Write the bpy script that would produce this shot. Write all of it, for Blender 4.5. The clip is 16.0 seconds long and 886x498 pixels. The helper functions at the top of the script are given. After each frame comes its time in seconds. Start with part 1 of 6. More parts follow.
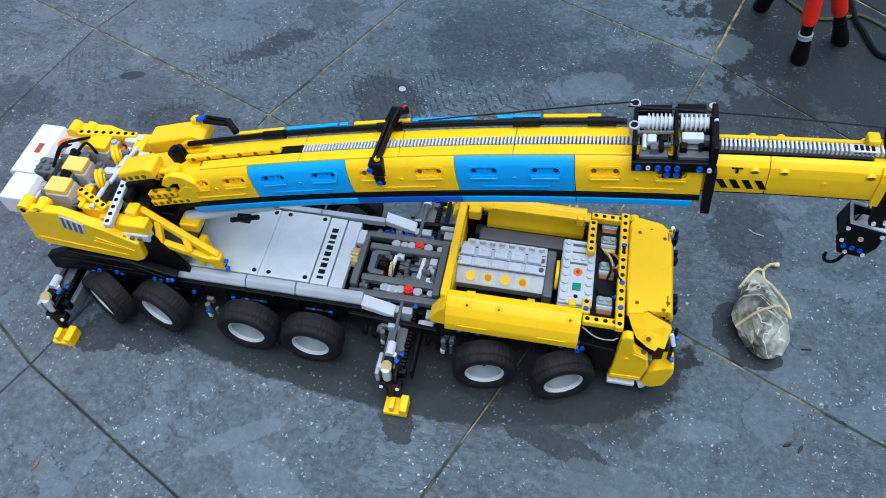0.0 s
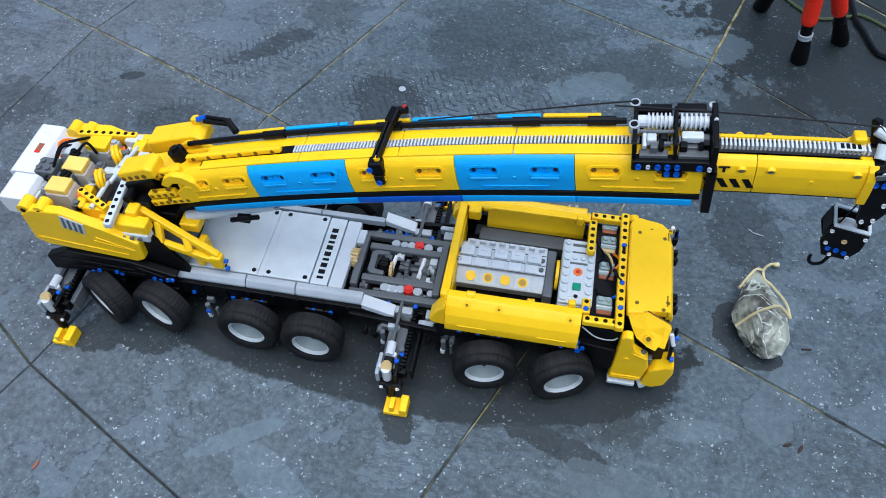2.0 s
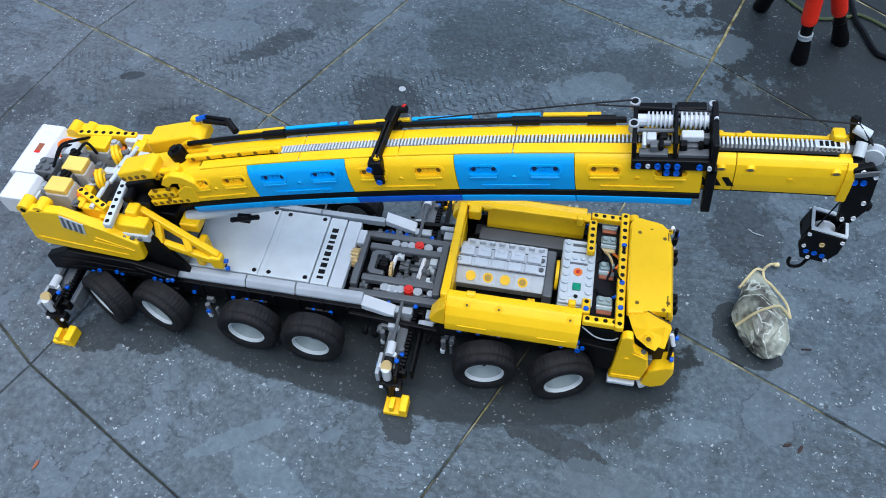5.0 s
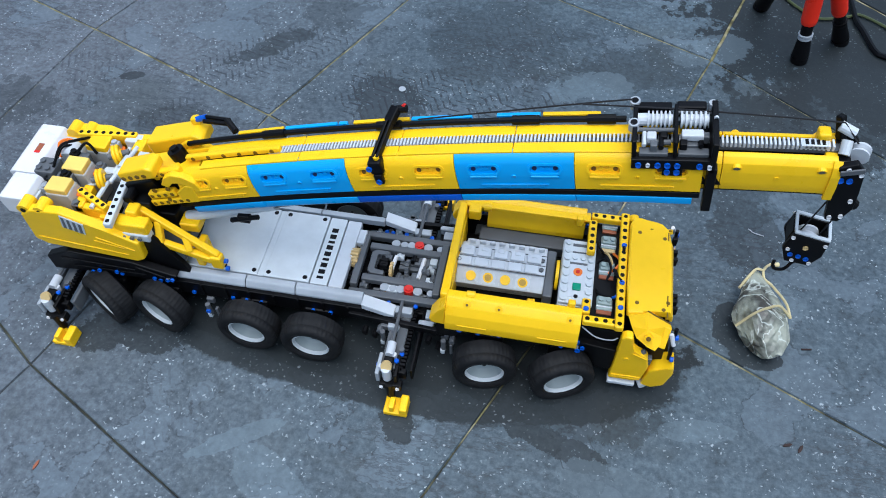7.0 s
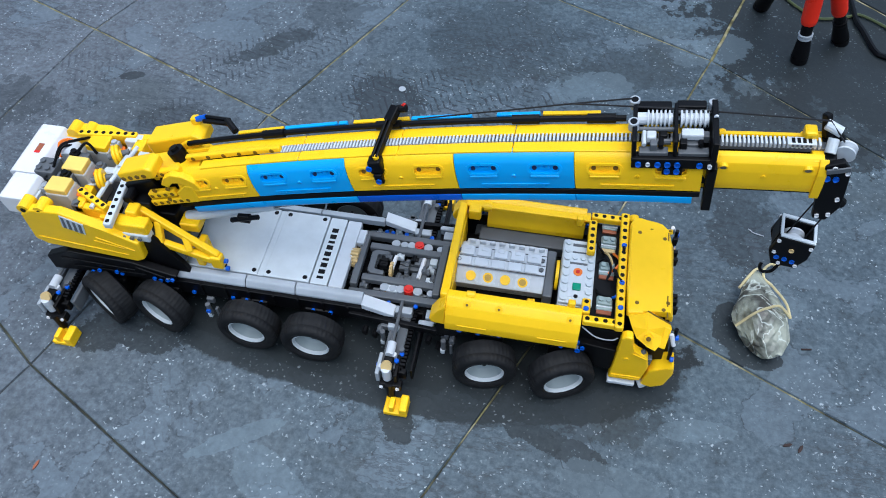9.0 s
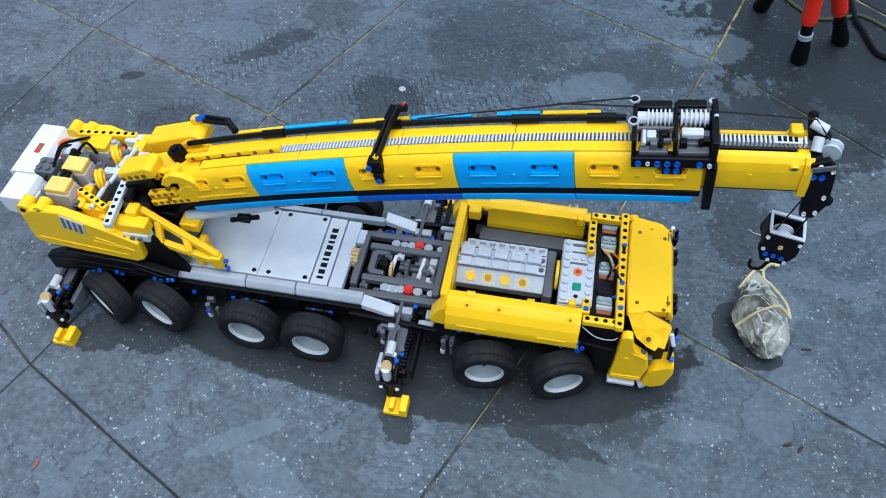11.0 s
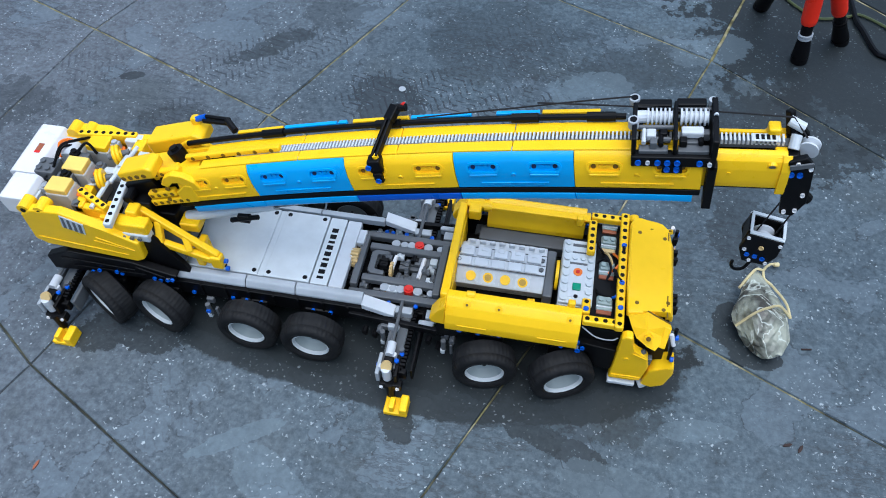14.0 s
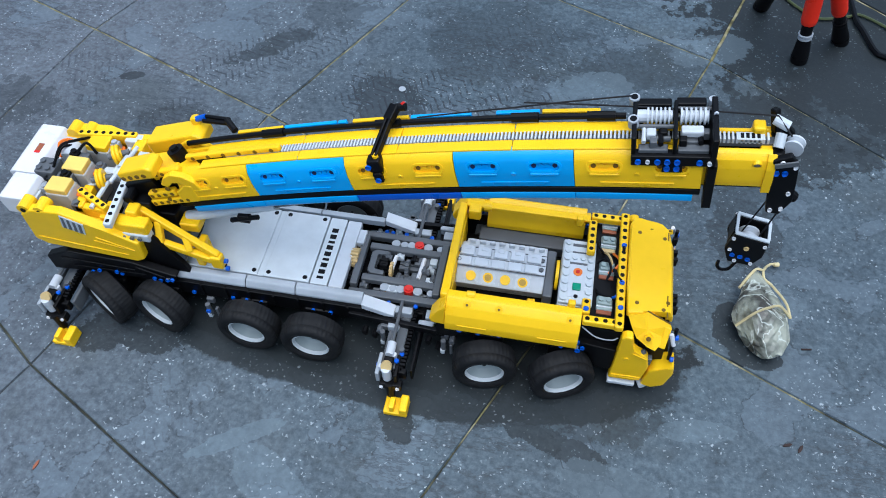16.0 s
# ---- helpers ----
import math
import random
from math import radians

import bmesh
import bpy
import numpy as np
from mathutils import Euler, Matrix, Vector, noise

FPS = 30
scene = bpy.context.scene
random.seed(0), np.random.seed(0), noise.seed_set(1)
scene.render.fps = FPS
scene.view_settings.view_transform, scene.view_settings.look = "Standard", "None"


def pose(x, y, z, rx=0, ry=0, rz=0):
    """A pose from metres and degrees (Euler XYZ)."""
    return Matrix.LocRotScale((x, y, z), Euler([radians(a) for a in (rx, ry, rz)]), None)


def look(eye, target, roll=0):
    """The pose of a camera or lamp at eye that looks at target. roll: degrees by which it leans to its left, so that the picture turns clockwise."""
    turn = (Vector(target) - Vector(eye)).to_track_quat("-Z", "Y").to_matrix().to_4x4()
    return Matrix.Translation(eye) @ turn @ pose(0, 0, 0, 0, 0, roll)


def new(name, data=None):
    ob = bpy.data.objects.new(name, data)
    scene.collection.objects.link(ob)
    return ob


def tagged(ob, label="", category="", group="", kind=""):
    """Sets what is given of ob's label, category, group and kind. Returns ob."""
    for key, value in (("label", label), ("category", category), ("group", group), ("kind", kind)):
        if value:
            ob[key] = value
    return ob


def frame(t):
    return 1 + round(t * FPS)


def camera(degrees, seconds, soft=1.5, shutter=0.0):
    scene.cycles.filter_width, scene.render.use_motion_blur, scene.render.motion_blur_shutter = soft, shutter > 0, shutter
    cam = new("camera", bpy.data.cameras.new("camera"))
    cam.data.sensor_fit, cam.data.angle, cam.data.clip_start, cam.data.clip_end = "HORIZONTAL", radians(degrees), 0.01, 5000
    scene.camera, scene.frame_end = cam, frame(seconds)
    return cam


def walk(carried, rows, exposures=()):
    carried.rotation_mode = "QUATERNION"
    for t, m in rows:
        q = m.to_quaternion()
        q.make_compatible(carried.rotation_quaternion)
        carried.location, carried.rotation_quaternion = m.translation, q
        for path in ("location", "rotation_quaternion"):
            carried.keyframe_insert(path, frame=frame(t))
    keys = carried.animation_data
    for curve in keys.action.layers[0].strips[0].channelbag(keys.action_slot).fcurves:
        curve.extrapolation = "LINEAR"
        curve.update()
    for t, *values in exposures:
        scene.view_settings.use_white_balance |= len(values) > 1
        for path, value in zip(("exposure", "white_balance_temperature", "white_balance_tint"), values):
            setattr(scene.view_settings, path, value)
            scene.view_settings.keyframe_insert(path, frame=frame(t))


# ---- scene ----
# Lengths below are in millimetres unless a name says otherwise; M() turns them into metres.
cam = camera(60.9, 16.0, soft=1.0)
EYE = Vector((0.1016, -0.4306, 0.703))
WAY = Vector((-0.1235, 0.57392, -0.80955))
CAM_POSE = look(EYE, EYE + WAY, -1.89)
walk(cam, [(0.0, CAM_POSE), (16.0, CAM_POSE)], [(0.0, 0.02, 5650, 7), (8.0, 0.03, 5610, 7), (16.0, 0.04, 5570, 7)])

# ---- light: a pale overcast sky ----
world = bpy.data.worlds.new("sky")
scene.world = world
world.use_nodes = True
wn = world.node_tree
sky = wn.nodes.new("ShaderNodeTexSky")
sky.sky_type, sky.sun_disc = "NISHITA", False
sky.sun_elevation, sky.sun_rotation = radians(80), radians(155)
sky.air_density, sky.dust_density = 1.3, 3.0
wn.links.new(sky.outputs[0], wn.nodes["Background"].inputs[0])
wn.nodes["Background"].inputs[1].default_value = 0.13
sun_data = bpy.data.lights.new("sun", "SUN")
sun_data.energy, sun_data.angle, sun_data.color = 3.1, radians(75), (1.0, 0.99, 0.96)
sun = new("sun", sun_data)
sun.matrix_world = look((0.10, -0.14, 1.66), (0, 0, 0))


# ---- materials ----
def nodes_of(name):
    m = bpy.data.materials.new(name)
    m.use_nodes = True
    nt = m.node_tree
    return m, nt, nt.nodes["Principled BSDF"]


def node(nt, kind, **values):
    n = nt.nodes.new(kind)
    for k, v in values.items():
        n.inputs[k.replace("_", " ")].default_value = v
    return n


def ramp(nt, source, stops):
    r = nt.nodes.new("ShaderNodeValToRGB")
    while len(r.color_ramp.elements) < len(stops):
        r.color_ramp.elements.new(0.5)
    for e, (p, c) in zip(r.color_ramp.elements, stops):
        e.position, e.color = p, (c, c, c, 1) if isinstance(c, (int, float)) else (*c, 1)
    nt.links.new(source, r.inputs[0])
    return r.outputs[0]


def mixed(nt, fac, a, b, blend="MIX"):
    m = nt.nodes.new("ShaderNodeMix")
    m.data_type, m.blend_type = "RGBA", blend
    for sock, v in ((m.inputs[0], fac), (m.inputs[6], a), (m.inputs[7], b)):
        if hasattr(v, "is_linked"):
            nt.links.new(v, sock)
        elif isinstance(v, (int, float)):
            sock.default_value = v
        else:
            sock.default_value = (*v, 1)
    return m.outputs[2]


def math_node(nt, op, a, b=0.0, c=0.0):
    m = nt.nodes.new("ShaderNodeMath")
    m.operation = op
    for sock, v in zip(m.inputs, (a, b, c)):
        if hasattr(v, "is_linked"):
            nt.links.new(v, sock)
        else:
            sock.default_value = v
    return m.outputs[0]


def plastic(name, rgb, rough=0.32, grime=0.12, metal=0.0, gloss=0.35):
    """Moulded plastic: even colour with faint handling marks, dust and a hint of moulding waviness."""
    m, nt, p = nodes_of(name)
    tc = nt.nodes.new("ShaderNodeTexCoord")
    big = node(nt, "ShaderNodeTexNoise", Scale=34.0, Detail=5.0, Roughness=0.6)
    fine = node(nt, "ShaderNodeTexNoise", Scale=900.0, Detail=3.0)
    for n in (big, fine):
        nt.links.new(tc.outputs["Object"], n.inputs["Vector"])
    info = nt.nodes.new("ShaderNodeObjectInfo")
    shade = math_node(nt, "MULTIPLY_ADD", info.outputs["Random"], 0.08, 0.96)
    dirt = ramp(nt, big.outputs[0], [(0.35, 1.0 - grime), (0.65, 1.0)])
    col = mixed(nt, 1.0, mixed(nt, 1.0, rgb, dirt, "MULTIPLY"), shade, "MULTIPLY")
    nt.links.new(col, p.inputs["Base Color"])
    nt.links.new(math_node(nt, "MULTIPLY_ADD", big.outputs[0], 0.25, rough - 0.12), p.inputs["Roughness"])
    p.inputs["Metallic"].default_value = metal
    p.inputs["Specular IOR Level"].default_value = gloss
    b = node(nt, "ShaderNodeBump", Strength=0.06, Distance=0.0004)
    nt.links.new(fine.outputs[0], b.inputs["Height"])
    nt.links.new(b.outputs[0], p.inputs["Normal"])
    return m


YELLOW = plastic("yellow_plastic", (0.95, 0.565, 0.002), 0.30, 0.06, 0.0, 0.26)
AZURE = plastic("azure_plastic", (0.03, 0.36, 0.80), 0.30, 0.06)
BLUE = plastic("blue_plastic", (0.01, 0.10, 0.55), 0.3)
BLACK = plastic("black_plastic", (0.0032, 0.0032, 0.004), 0.42, 0.2, 0.0, 0.16)
DARK = plastic("dark_grey_plastic", (0.105, 0.112, 0.120), 0.35)
GREY = plastic("light_grey_plastic", (0.57, 0.61, 0.63), 0.36)
PALE = plastic("pale_grey_plastic", (0.57, 0.60, 0.63), 0.3)
WHITE = plastic("white_plastic", (0.72, 0.72, 0.73), 0.3, 0.05)
RED = plastic("red_plastic", (0.62, 0.02, 0.012), 0.3)
ORANGE = plastic("orange_plastic", (0.85, 0.20, 0.02), 0.3)
GREEN = plastic("green_plastic", (0.0, 0.25, 0.13), 0.3)
AMBER = plastic("amber_plastic", (0.45, 0.26, 0.01), 0.3)
NAVY = plastic("navy_plastic", (0.012, 0.02, 0.07), 0.35)
SAGE = plastic("grey_green_plastic", (0.30, 0.37, 0.36), 0.35)
TAN = plastic("tan_plastic", (0.62, 0.45, 0.20), 0.35)
CORAL = plastic("brown_plastic", (0.30, 0.09, 0.04), 0.35)
SILVER = plastic("silver_plastic", (0.55, 0.58, 0.61), 0.3, 0.18)
RIM = plastic("rim_plastic", (0.60, 0.63, 0.64), 0.32)
# rim plastic again, its colour darkened for the shade down in the dish
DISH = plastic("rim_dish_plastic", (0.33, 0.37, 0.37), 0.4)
TUBE_RED = plastic("tripod_red", (0.85, 0.03, 0.01), 0.3)
ROPE = plastic("pale_cord", (0.62, 0.52, 0.28), 0.85, 0.3)
CORD = plastic("black_cord", (0.012, 0.012, 0.014), 0.7)
HOSE = plastic("olive_hose", (0.065, 0.08, 0.03), 0.5)


def rubber_material():
    m, nt, p = nodes_of("tyre_rubber")
    tc = nt.nodes.new("ShaderNodeTexCoord")
    n = node(nt, "ShaderNodeTexNoise", Scale=120.0, Detail=6.0)
    nt.links.new(tc.outputs["Object"], n.inputs["Vector"])
    nt.links.new(ramp(nt, n.outputs[0], [(0.3, (0.004, 0.004, 0.005)), (0.75, (0.015, 0.015, 0.015))]), p.inputs["Base Color"])
    p.inputs["Roughness"].default_value = 0.7
    p.inputs["Specular IOR Level"].default_value = 0.25
    b = node(nt, "ShaderNodeBump", Strength=0.2, Distance=0.0006)
    nt.links.new(n.outputs[0], b.inputs["Height"])
    nt.links.new(b.outputs[0], p.inputs["Normal"])
    return m


CREAM = plastic("cream_plastic", (0.88, 0.60, 0.13), 0.35)
PUTTY = plastic("putty_plastic", (0.47, 0.46, 0.43), 0.38)
# yellow darkened in the colour itself, as shade inside holes and seams
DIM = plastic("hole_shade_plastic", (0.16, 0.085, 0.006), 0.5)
EDGE = plastic("mid_grey_plastic", (0.38, 0.41, 0.44), 0.36)
LEAF = plastic("withered_leaf", (0.035, 0.018, 0.014), 0.7)
RUBBER = rubber_material()


def slate_material():
    """Blue-grey slate: cloudy mottling, pale grit, flat cleft patches, dark damp stains with crisp edges, and shade
    painted in under the crane.
    """
    m, nt, p = nodes_of("slate")
    geo = nt.nodes.new("ShaderNodeNewGeometry")
    pos = geo.outputs["Position"]
    info = nt.nodes.new("ShaderNodeObjectInfo")

    def tex(kind, scale, detail=0.0, rough=0.5, shift=(0, 0, 0), stretch=(1, 1, 1), turn=0.0):
        mp = nt.nodes.new("ShaderNodeMapping")
        mp.inputs["Location"].default_value = shift
        mp.inputs["Scale"].default_value = stretch
        mp.inputs["Rotation"].default_value = (0, 0, turn)
        nt.links.new(pos, mp.inputs["Vector"])
        n = nt.nodes.new(kind)
        n.inputs["Scale"].default_value = scale
        if "Detail" in n.inputs:
            n.inputs["Detail"].default_value = detail
            n.inputs["Roughness"].default_value = rough
        nt.links.new(mp.outputs[0], n.inputs["Vector"])
        return n

    cloud = tex("ShaderNodeTexNoise", 5.0, 6, 0.6).outputs[0]
    grain = tex("ShaderNodeTexNoise", 160.0, 5, 0.65).outputs[0]
    flake = tex("ShaderNodeTexNoise", 9.0, 7, 0.55, (3, 1, 0)).outputs[0]
    mottle = tex("ShaderNodeTexNoise", 42.0, 8, 0.72, (5, 3, 0)).outputs[0]
    base = ramp(nt, cloud, [(0.32, (0.040, 0.060, 0.078)), (0.68, (0.084, 0.118, 0.144))])
    sepx = nt.nodes.new("ShaderNodeSeparateXYZ")
    nt.links.new(pos, sepx.inputs[0])
    # the base drifts to a paler mauve-grey towards negative x
    across = math_node(nt, "ADD", math_node(nt, "MULTIPLY", sepx.outputs[0], -1.0), math_node(nt, "MULTIPLY", cloud, 0.35))
    base = mixed(nt, ramp(nt, across, [(0.22, 0.0), (0.75, 0.85)]), base, mixed(nt, cloud, (0.096, 0.100, 0.118), (0.150, 0.150, 0.168)))
    base = mixed(nt, 0.45, base, ramp(nt, grain, [(0.32, (0.012, 0.018, 0.023)), (0.68, (0.150, 0.185, 0.205))]))
    base = mixed(nt, 1.0, base, ramp(nt, mottle, [(0.30, 0.55), (0.48, 0.95), (0.60, 1.05), (0.72, 1.5)]), "MULTIPLY")
    # brown silt washed into shallow patches
    silt = math_node(nt, "MULTIPLY", ramp(nt, tex("ShaderNodeTexNoise", 6.0, 5, 0.6, (11, 4, 0)).outputs[0], [(0.54, 0.0), (0.66, 1.0)]), 0.45)
    base = mixed(nt, silt, base, (0.055, 0.064, 0.062))
    # flat cleft patches, a little paler, with a crisp border
    base = mixed(nt, math_node(nt, "MULTIPLY", ramp(nt, flake, [(0.565, 0.0), (0.572, 1.0)]), 0.38), base, (0.120, 0.152, 0.182))
    # scuffed dark scratches
    scr = tex("ShaderNodeTexNoise", 28.0, 8, 0.7, (1, 5, 0), (0.5, 1.7, 1), 0.6).outputs[0]
    zone = ramp(nt, tex("ShaderNodeTexNoise", 4.0, 2, 0.5, (9, 9, 0)).outputs[0], [(0.52, 0.0), (0.58, 1.0)])
    scuff = math_node(nt, "MULTIPLY", ramp(nt, scr, [(0.50, 0.0), (0.53, 1.0), (0.56, 0.0)]), zone)
    base = mixed(nt, math_node(nt, "MULTIPLY", scuff, 0.7), base, (0.03, 0.034, 0.04))
    # damp stains: round the standing model, with its ground shade painted in, and scattered ones
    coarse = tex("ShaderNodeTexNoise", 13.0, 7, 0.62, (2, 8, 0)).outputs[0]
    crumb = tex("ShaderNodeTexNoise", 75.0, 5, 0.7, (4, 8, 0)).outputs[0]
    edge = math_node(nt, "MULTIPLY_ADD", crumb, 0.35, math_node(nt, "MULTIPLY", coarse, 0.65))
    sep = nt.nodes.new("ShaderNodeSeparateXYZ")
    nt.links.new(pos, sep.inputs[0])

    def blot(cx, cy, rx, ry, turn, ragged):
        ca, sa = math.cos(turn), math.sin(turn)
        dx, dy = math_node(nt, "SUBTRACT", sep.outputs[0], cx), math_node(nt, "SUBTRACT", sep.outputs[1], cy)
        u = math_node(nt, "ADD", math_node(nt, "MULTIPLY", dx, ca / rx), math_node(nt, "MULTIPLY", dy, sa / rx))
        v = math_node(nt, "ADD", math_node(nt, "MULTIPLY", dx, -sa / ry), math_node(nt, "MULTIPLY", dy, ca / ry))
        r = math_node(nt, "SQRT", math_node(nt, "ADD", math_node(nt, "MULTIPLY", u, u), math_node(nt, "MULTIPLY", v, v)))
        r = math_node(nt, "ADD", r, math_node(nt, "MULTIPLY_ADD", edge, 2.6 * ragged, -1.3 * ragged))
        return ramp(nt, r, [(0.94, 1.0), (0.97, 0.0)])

    # tread prints: broken chevron bars inside a few patches
    mp = nt.nodes.new("ShaderNodeMapping")
    mp.inputs["Rotation"].default_value = (0, 0, 0.7)
    nt.links.new(pos, mp.inputs["Vector"])
    split = nt.nodes.new("ShaderNodeSeparateXYZ")
    nt.links.new(mp.outputs[0], split.inputs[0])
    fold = math_node(nt, "ABSOLUTE", math_node(nt, "SUBTRACT", math_node(nt, "FRACT", math_node(nt, "MULTIPLY", split.outputs[0], 22.0)), 0.5))
    bars = math_node(nt, "SINE", math_node(nt, "MULTIPLY_ADD", split.outputs[1], 620.0, math_node(nt, "MULTIPLY_ADD", fold, 14.0, math_node(nt, "MULTIPLY", coarse, 7.0))))
    bars = math_node(nt, "MULTIPLY", ramp(nt, bars, [(0.55, 0.0), (0.75, 1.0)]), ramp(nt, crumb, [(0.44, 0.0), (0.52, 1.0)]))
    # ragged blackened flakes along the broken cleft edges
    lips = math_node(nt, "MULTIPLY", ramp(nt, flake, [(0.555, 0.0), (0.562, 1.0), (0.572, 0.0)]), ramp(nt, crumb, [(0.46, 0.0), (0.56, 1.0)]))
    base = mixed(nt, math_node(nt, "MULTIPLY", lips, 0.8), base, (0.02, 0.024, 0.03))
    wet_shade = None
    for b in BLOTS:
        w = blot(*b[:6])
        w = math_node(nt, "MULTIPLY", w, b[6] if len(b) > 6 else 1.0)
        wet_shade = w if wet_shade is None else math_node(nt, "MAXIMUM", wet_shade, w)
    base = mixed(nt, math_node(nt, "MULTIPLY", wet_shade, 0.74), base, (0.010, 0.0135, 0.015))
    tread = None
    for b in PRINTS:
        w = math_node(nt, "MULTIPLY", blot(*b[:6]), b[6])
        tread = w if tread is None else math_node(nt, "MAXIMUM", tread, w)
    base = mixed(nt, math_node(nt, "MULTIPLY", math_node(nt, "MULTIPLY", tread, bars), 0.75), base, (0.022, 0.026, 0.032))
    # pale grit
    def bits(scale, size, low, high):
        mp = nt.nodes.new("ShaderNodeVectorMath")
        mp.operation = "MULTIPLY_ADD"
        nz = tex("ShaderNodeTexNoise", 420.0, 2, 0.5)
        nt.links.new(nz.outputs["Color"], mp.inputs[0])
        mp.inputs[1].default_value = (0.005, 0.005, 0.0)
        nt.links.new(pos, mp.inputs[2])
        v = nt.nodes.new("ShaderNodeTexVoronoi")
        v.inputs["Scale"].default_value = scale
        nt.links.new(mp.outputs[0], v.inputs["Vector"])
        return math_node(nt, "MULTIPLY", ramp(nt, v.outputs["Distance"], [(size * 0.6, 1.0), (size, 0.0)]), ramp(nt, v.outputs["Color"], [(low, 0.0), (high, 1.0)]))
    patch = ramp(nt, tex("ShaderNodeTexNoise", 14.0, 3, 0.5, (7, 2, 0)).outputs[0], [(0.42, 0.10), (0.62, 1.0)])
    speck = math_node(nt, "MULTIPLY", math_node(nt, "MAXIMUM", math_node(nt, "MAXIMUM", bits(62.0, 0.12, 0.62, 0.66), bits(125.0, 0.19, 0.62, 0.68)), bits(300.0, 0.28, 0.60, 0.68)), patch)
    base = mixed(nt, math_node(nt, "MULTIPLY", math_node(nt, "MULTIPLY", speck, 0.9), math_node(nt, "MULTIPLY_ADD", wet_shade, -0.55, 1.0)), base, (0.44, 0.49, 0.51))
    for b in FLAKES:
        base = mixed(nt, math_node(nt, "MULTIPLY", blot(*b[:6]), b[6]), base, mixed(nt, mottle, (0.085, 0.120, 0.145), (0.165, 0.205, 0.230)))
    shade = math_node(nt, "MULTIPLY_ADD", info.outputs["Random"], 0.16, 0.92)
    base = mixed(nt, 1.0, base, shade, "MULTIPLY")
    nt.links.new(base, p.inputs["Base Color"])
    p.inputs["Specular IOR Level"].default_value = 0.3
    rough = math_node(nt, "MULTIPLY_ADD", cloud, 0.35, 0.32)
    rough = math_node(nt, "ADD", rough, math_node(nt, "MULTIPLY", wet_shade, 0.04))
    nt.links.new(rough, p.inputs["Roughness"])
    b1 = node(nt, "ShaderNodeBump", Strength=0.25, Distance=0.003)
    nt.links.new(flake, b1.inputs["Height"])
    b2 = node(nt, "ShaderNodeBump", Strength=0.35, Distance=0.0008)
    nt.links.new(grain, b2.inputs["Height"])
    nt.links.new(b1.outputs[0], b2.inputs["Normal"])
    nt.links.new(b2.outputs[0], p.inputs["Normal"])
    return m


# tread prints, in the same terms as the stains
PRINTS = [(-0.32, 0.36, 0.13, 0.05, 0.6, 0.8, 1.0), (-0.10, 0.30, 0.11, 0.07, 0.3, 0.8, 1.2), (-0.25, -0.17, 0.05, 0.05, 0.5, 0.9, 0.3), (0.02, 0.30, 0.10, 0.05, 0.3, 0.8, 1.1), (-0.40, 0.22, 0.05, 0.04, 0.4, 0.8, 0.8), (0.06, 0.44, 0.12, 0.08, 0.3, 1.0, 0.7),
          (-0.55, 0.28, 0.05, 0.06, 1.0, 1.0, 0.6)]
# pale flat flakes, in the same terms with their strength
FLAKES = [(0.145, 0.368, 0.055, 0.030, 0.2, 1.1, 0.5), (-0.165, -0.192, 0.050, 0.010, 0.55, 0.6, 0.5), (0.282, -0.105, 0.040, 0.012, 0.15, 0.7, 0.45), (-0.12, -0.225, 0.05, 0.025, -0.5, 0.7, 0.4), (0.20, -0.175, 0.06, 0.02, -0.1, 0.9, 0.35),
          (0.36, 0.06, 0.03, 0.03, 0.0, 1.0, 0.3), (0.30, 0.47, 0.06, 0.03, 0.4, 1.0, 0.4)]
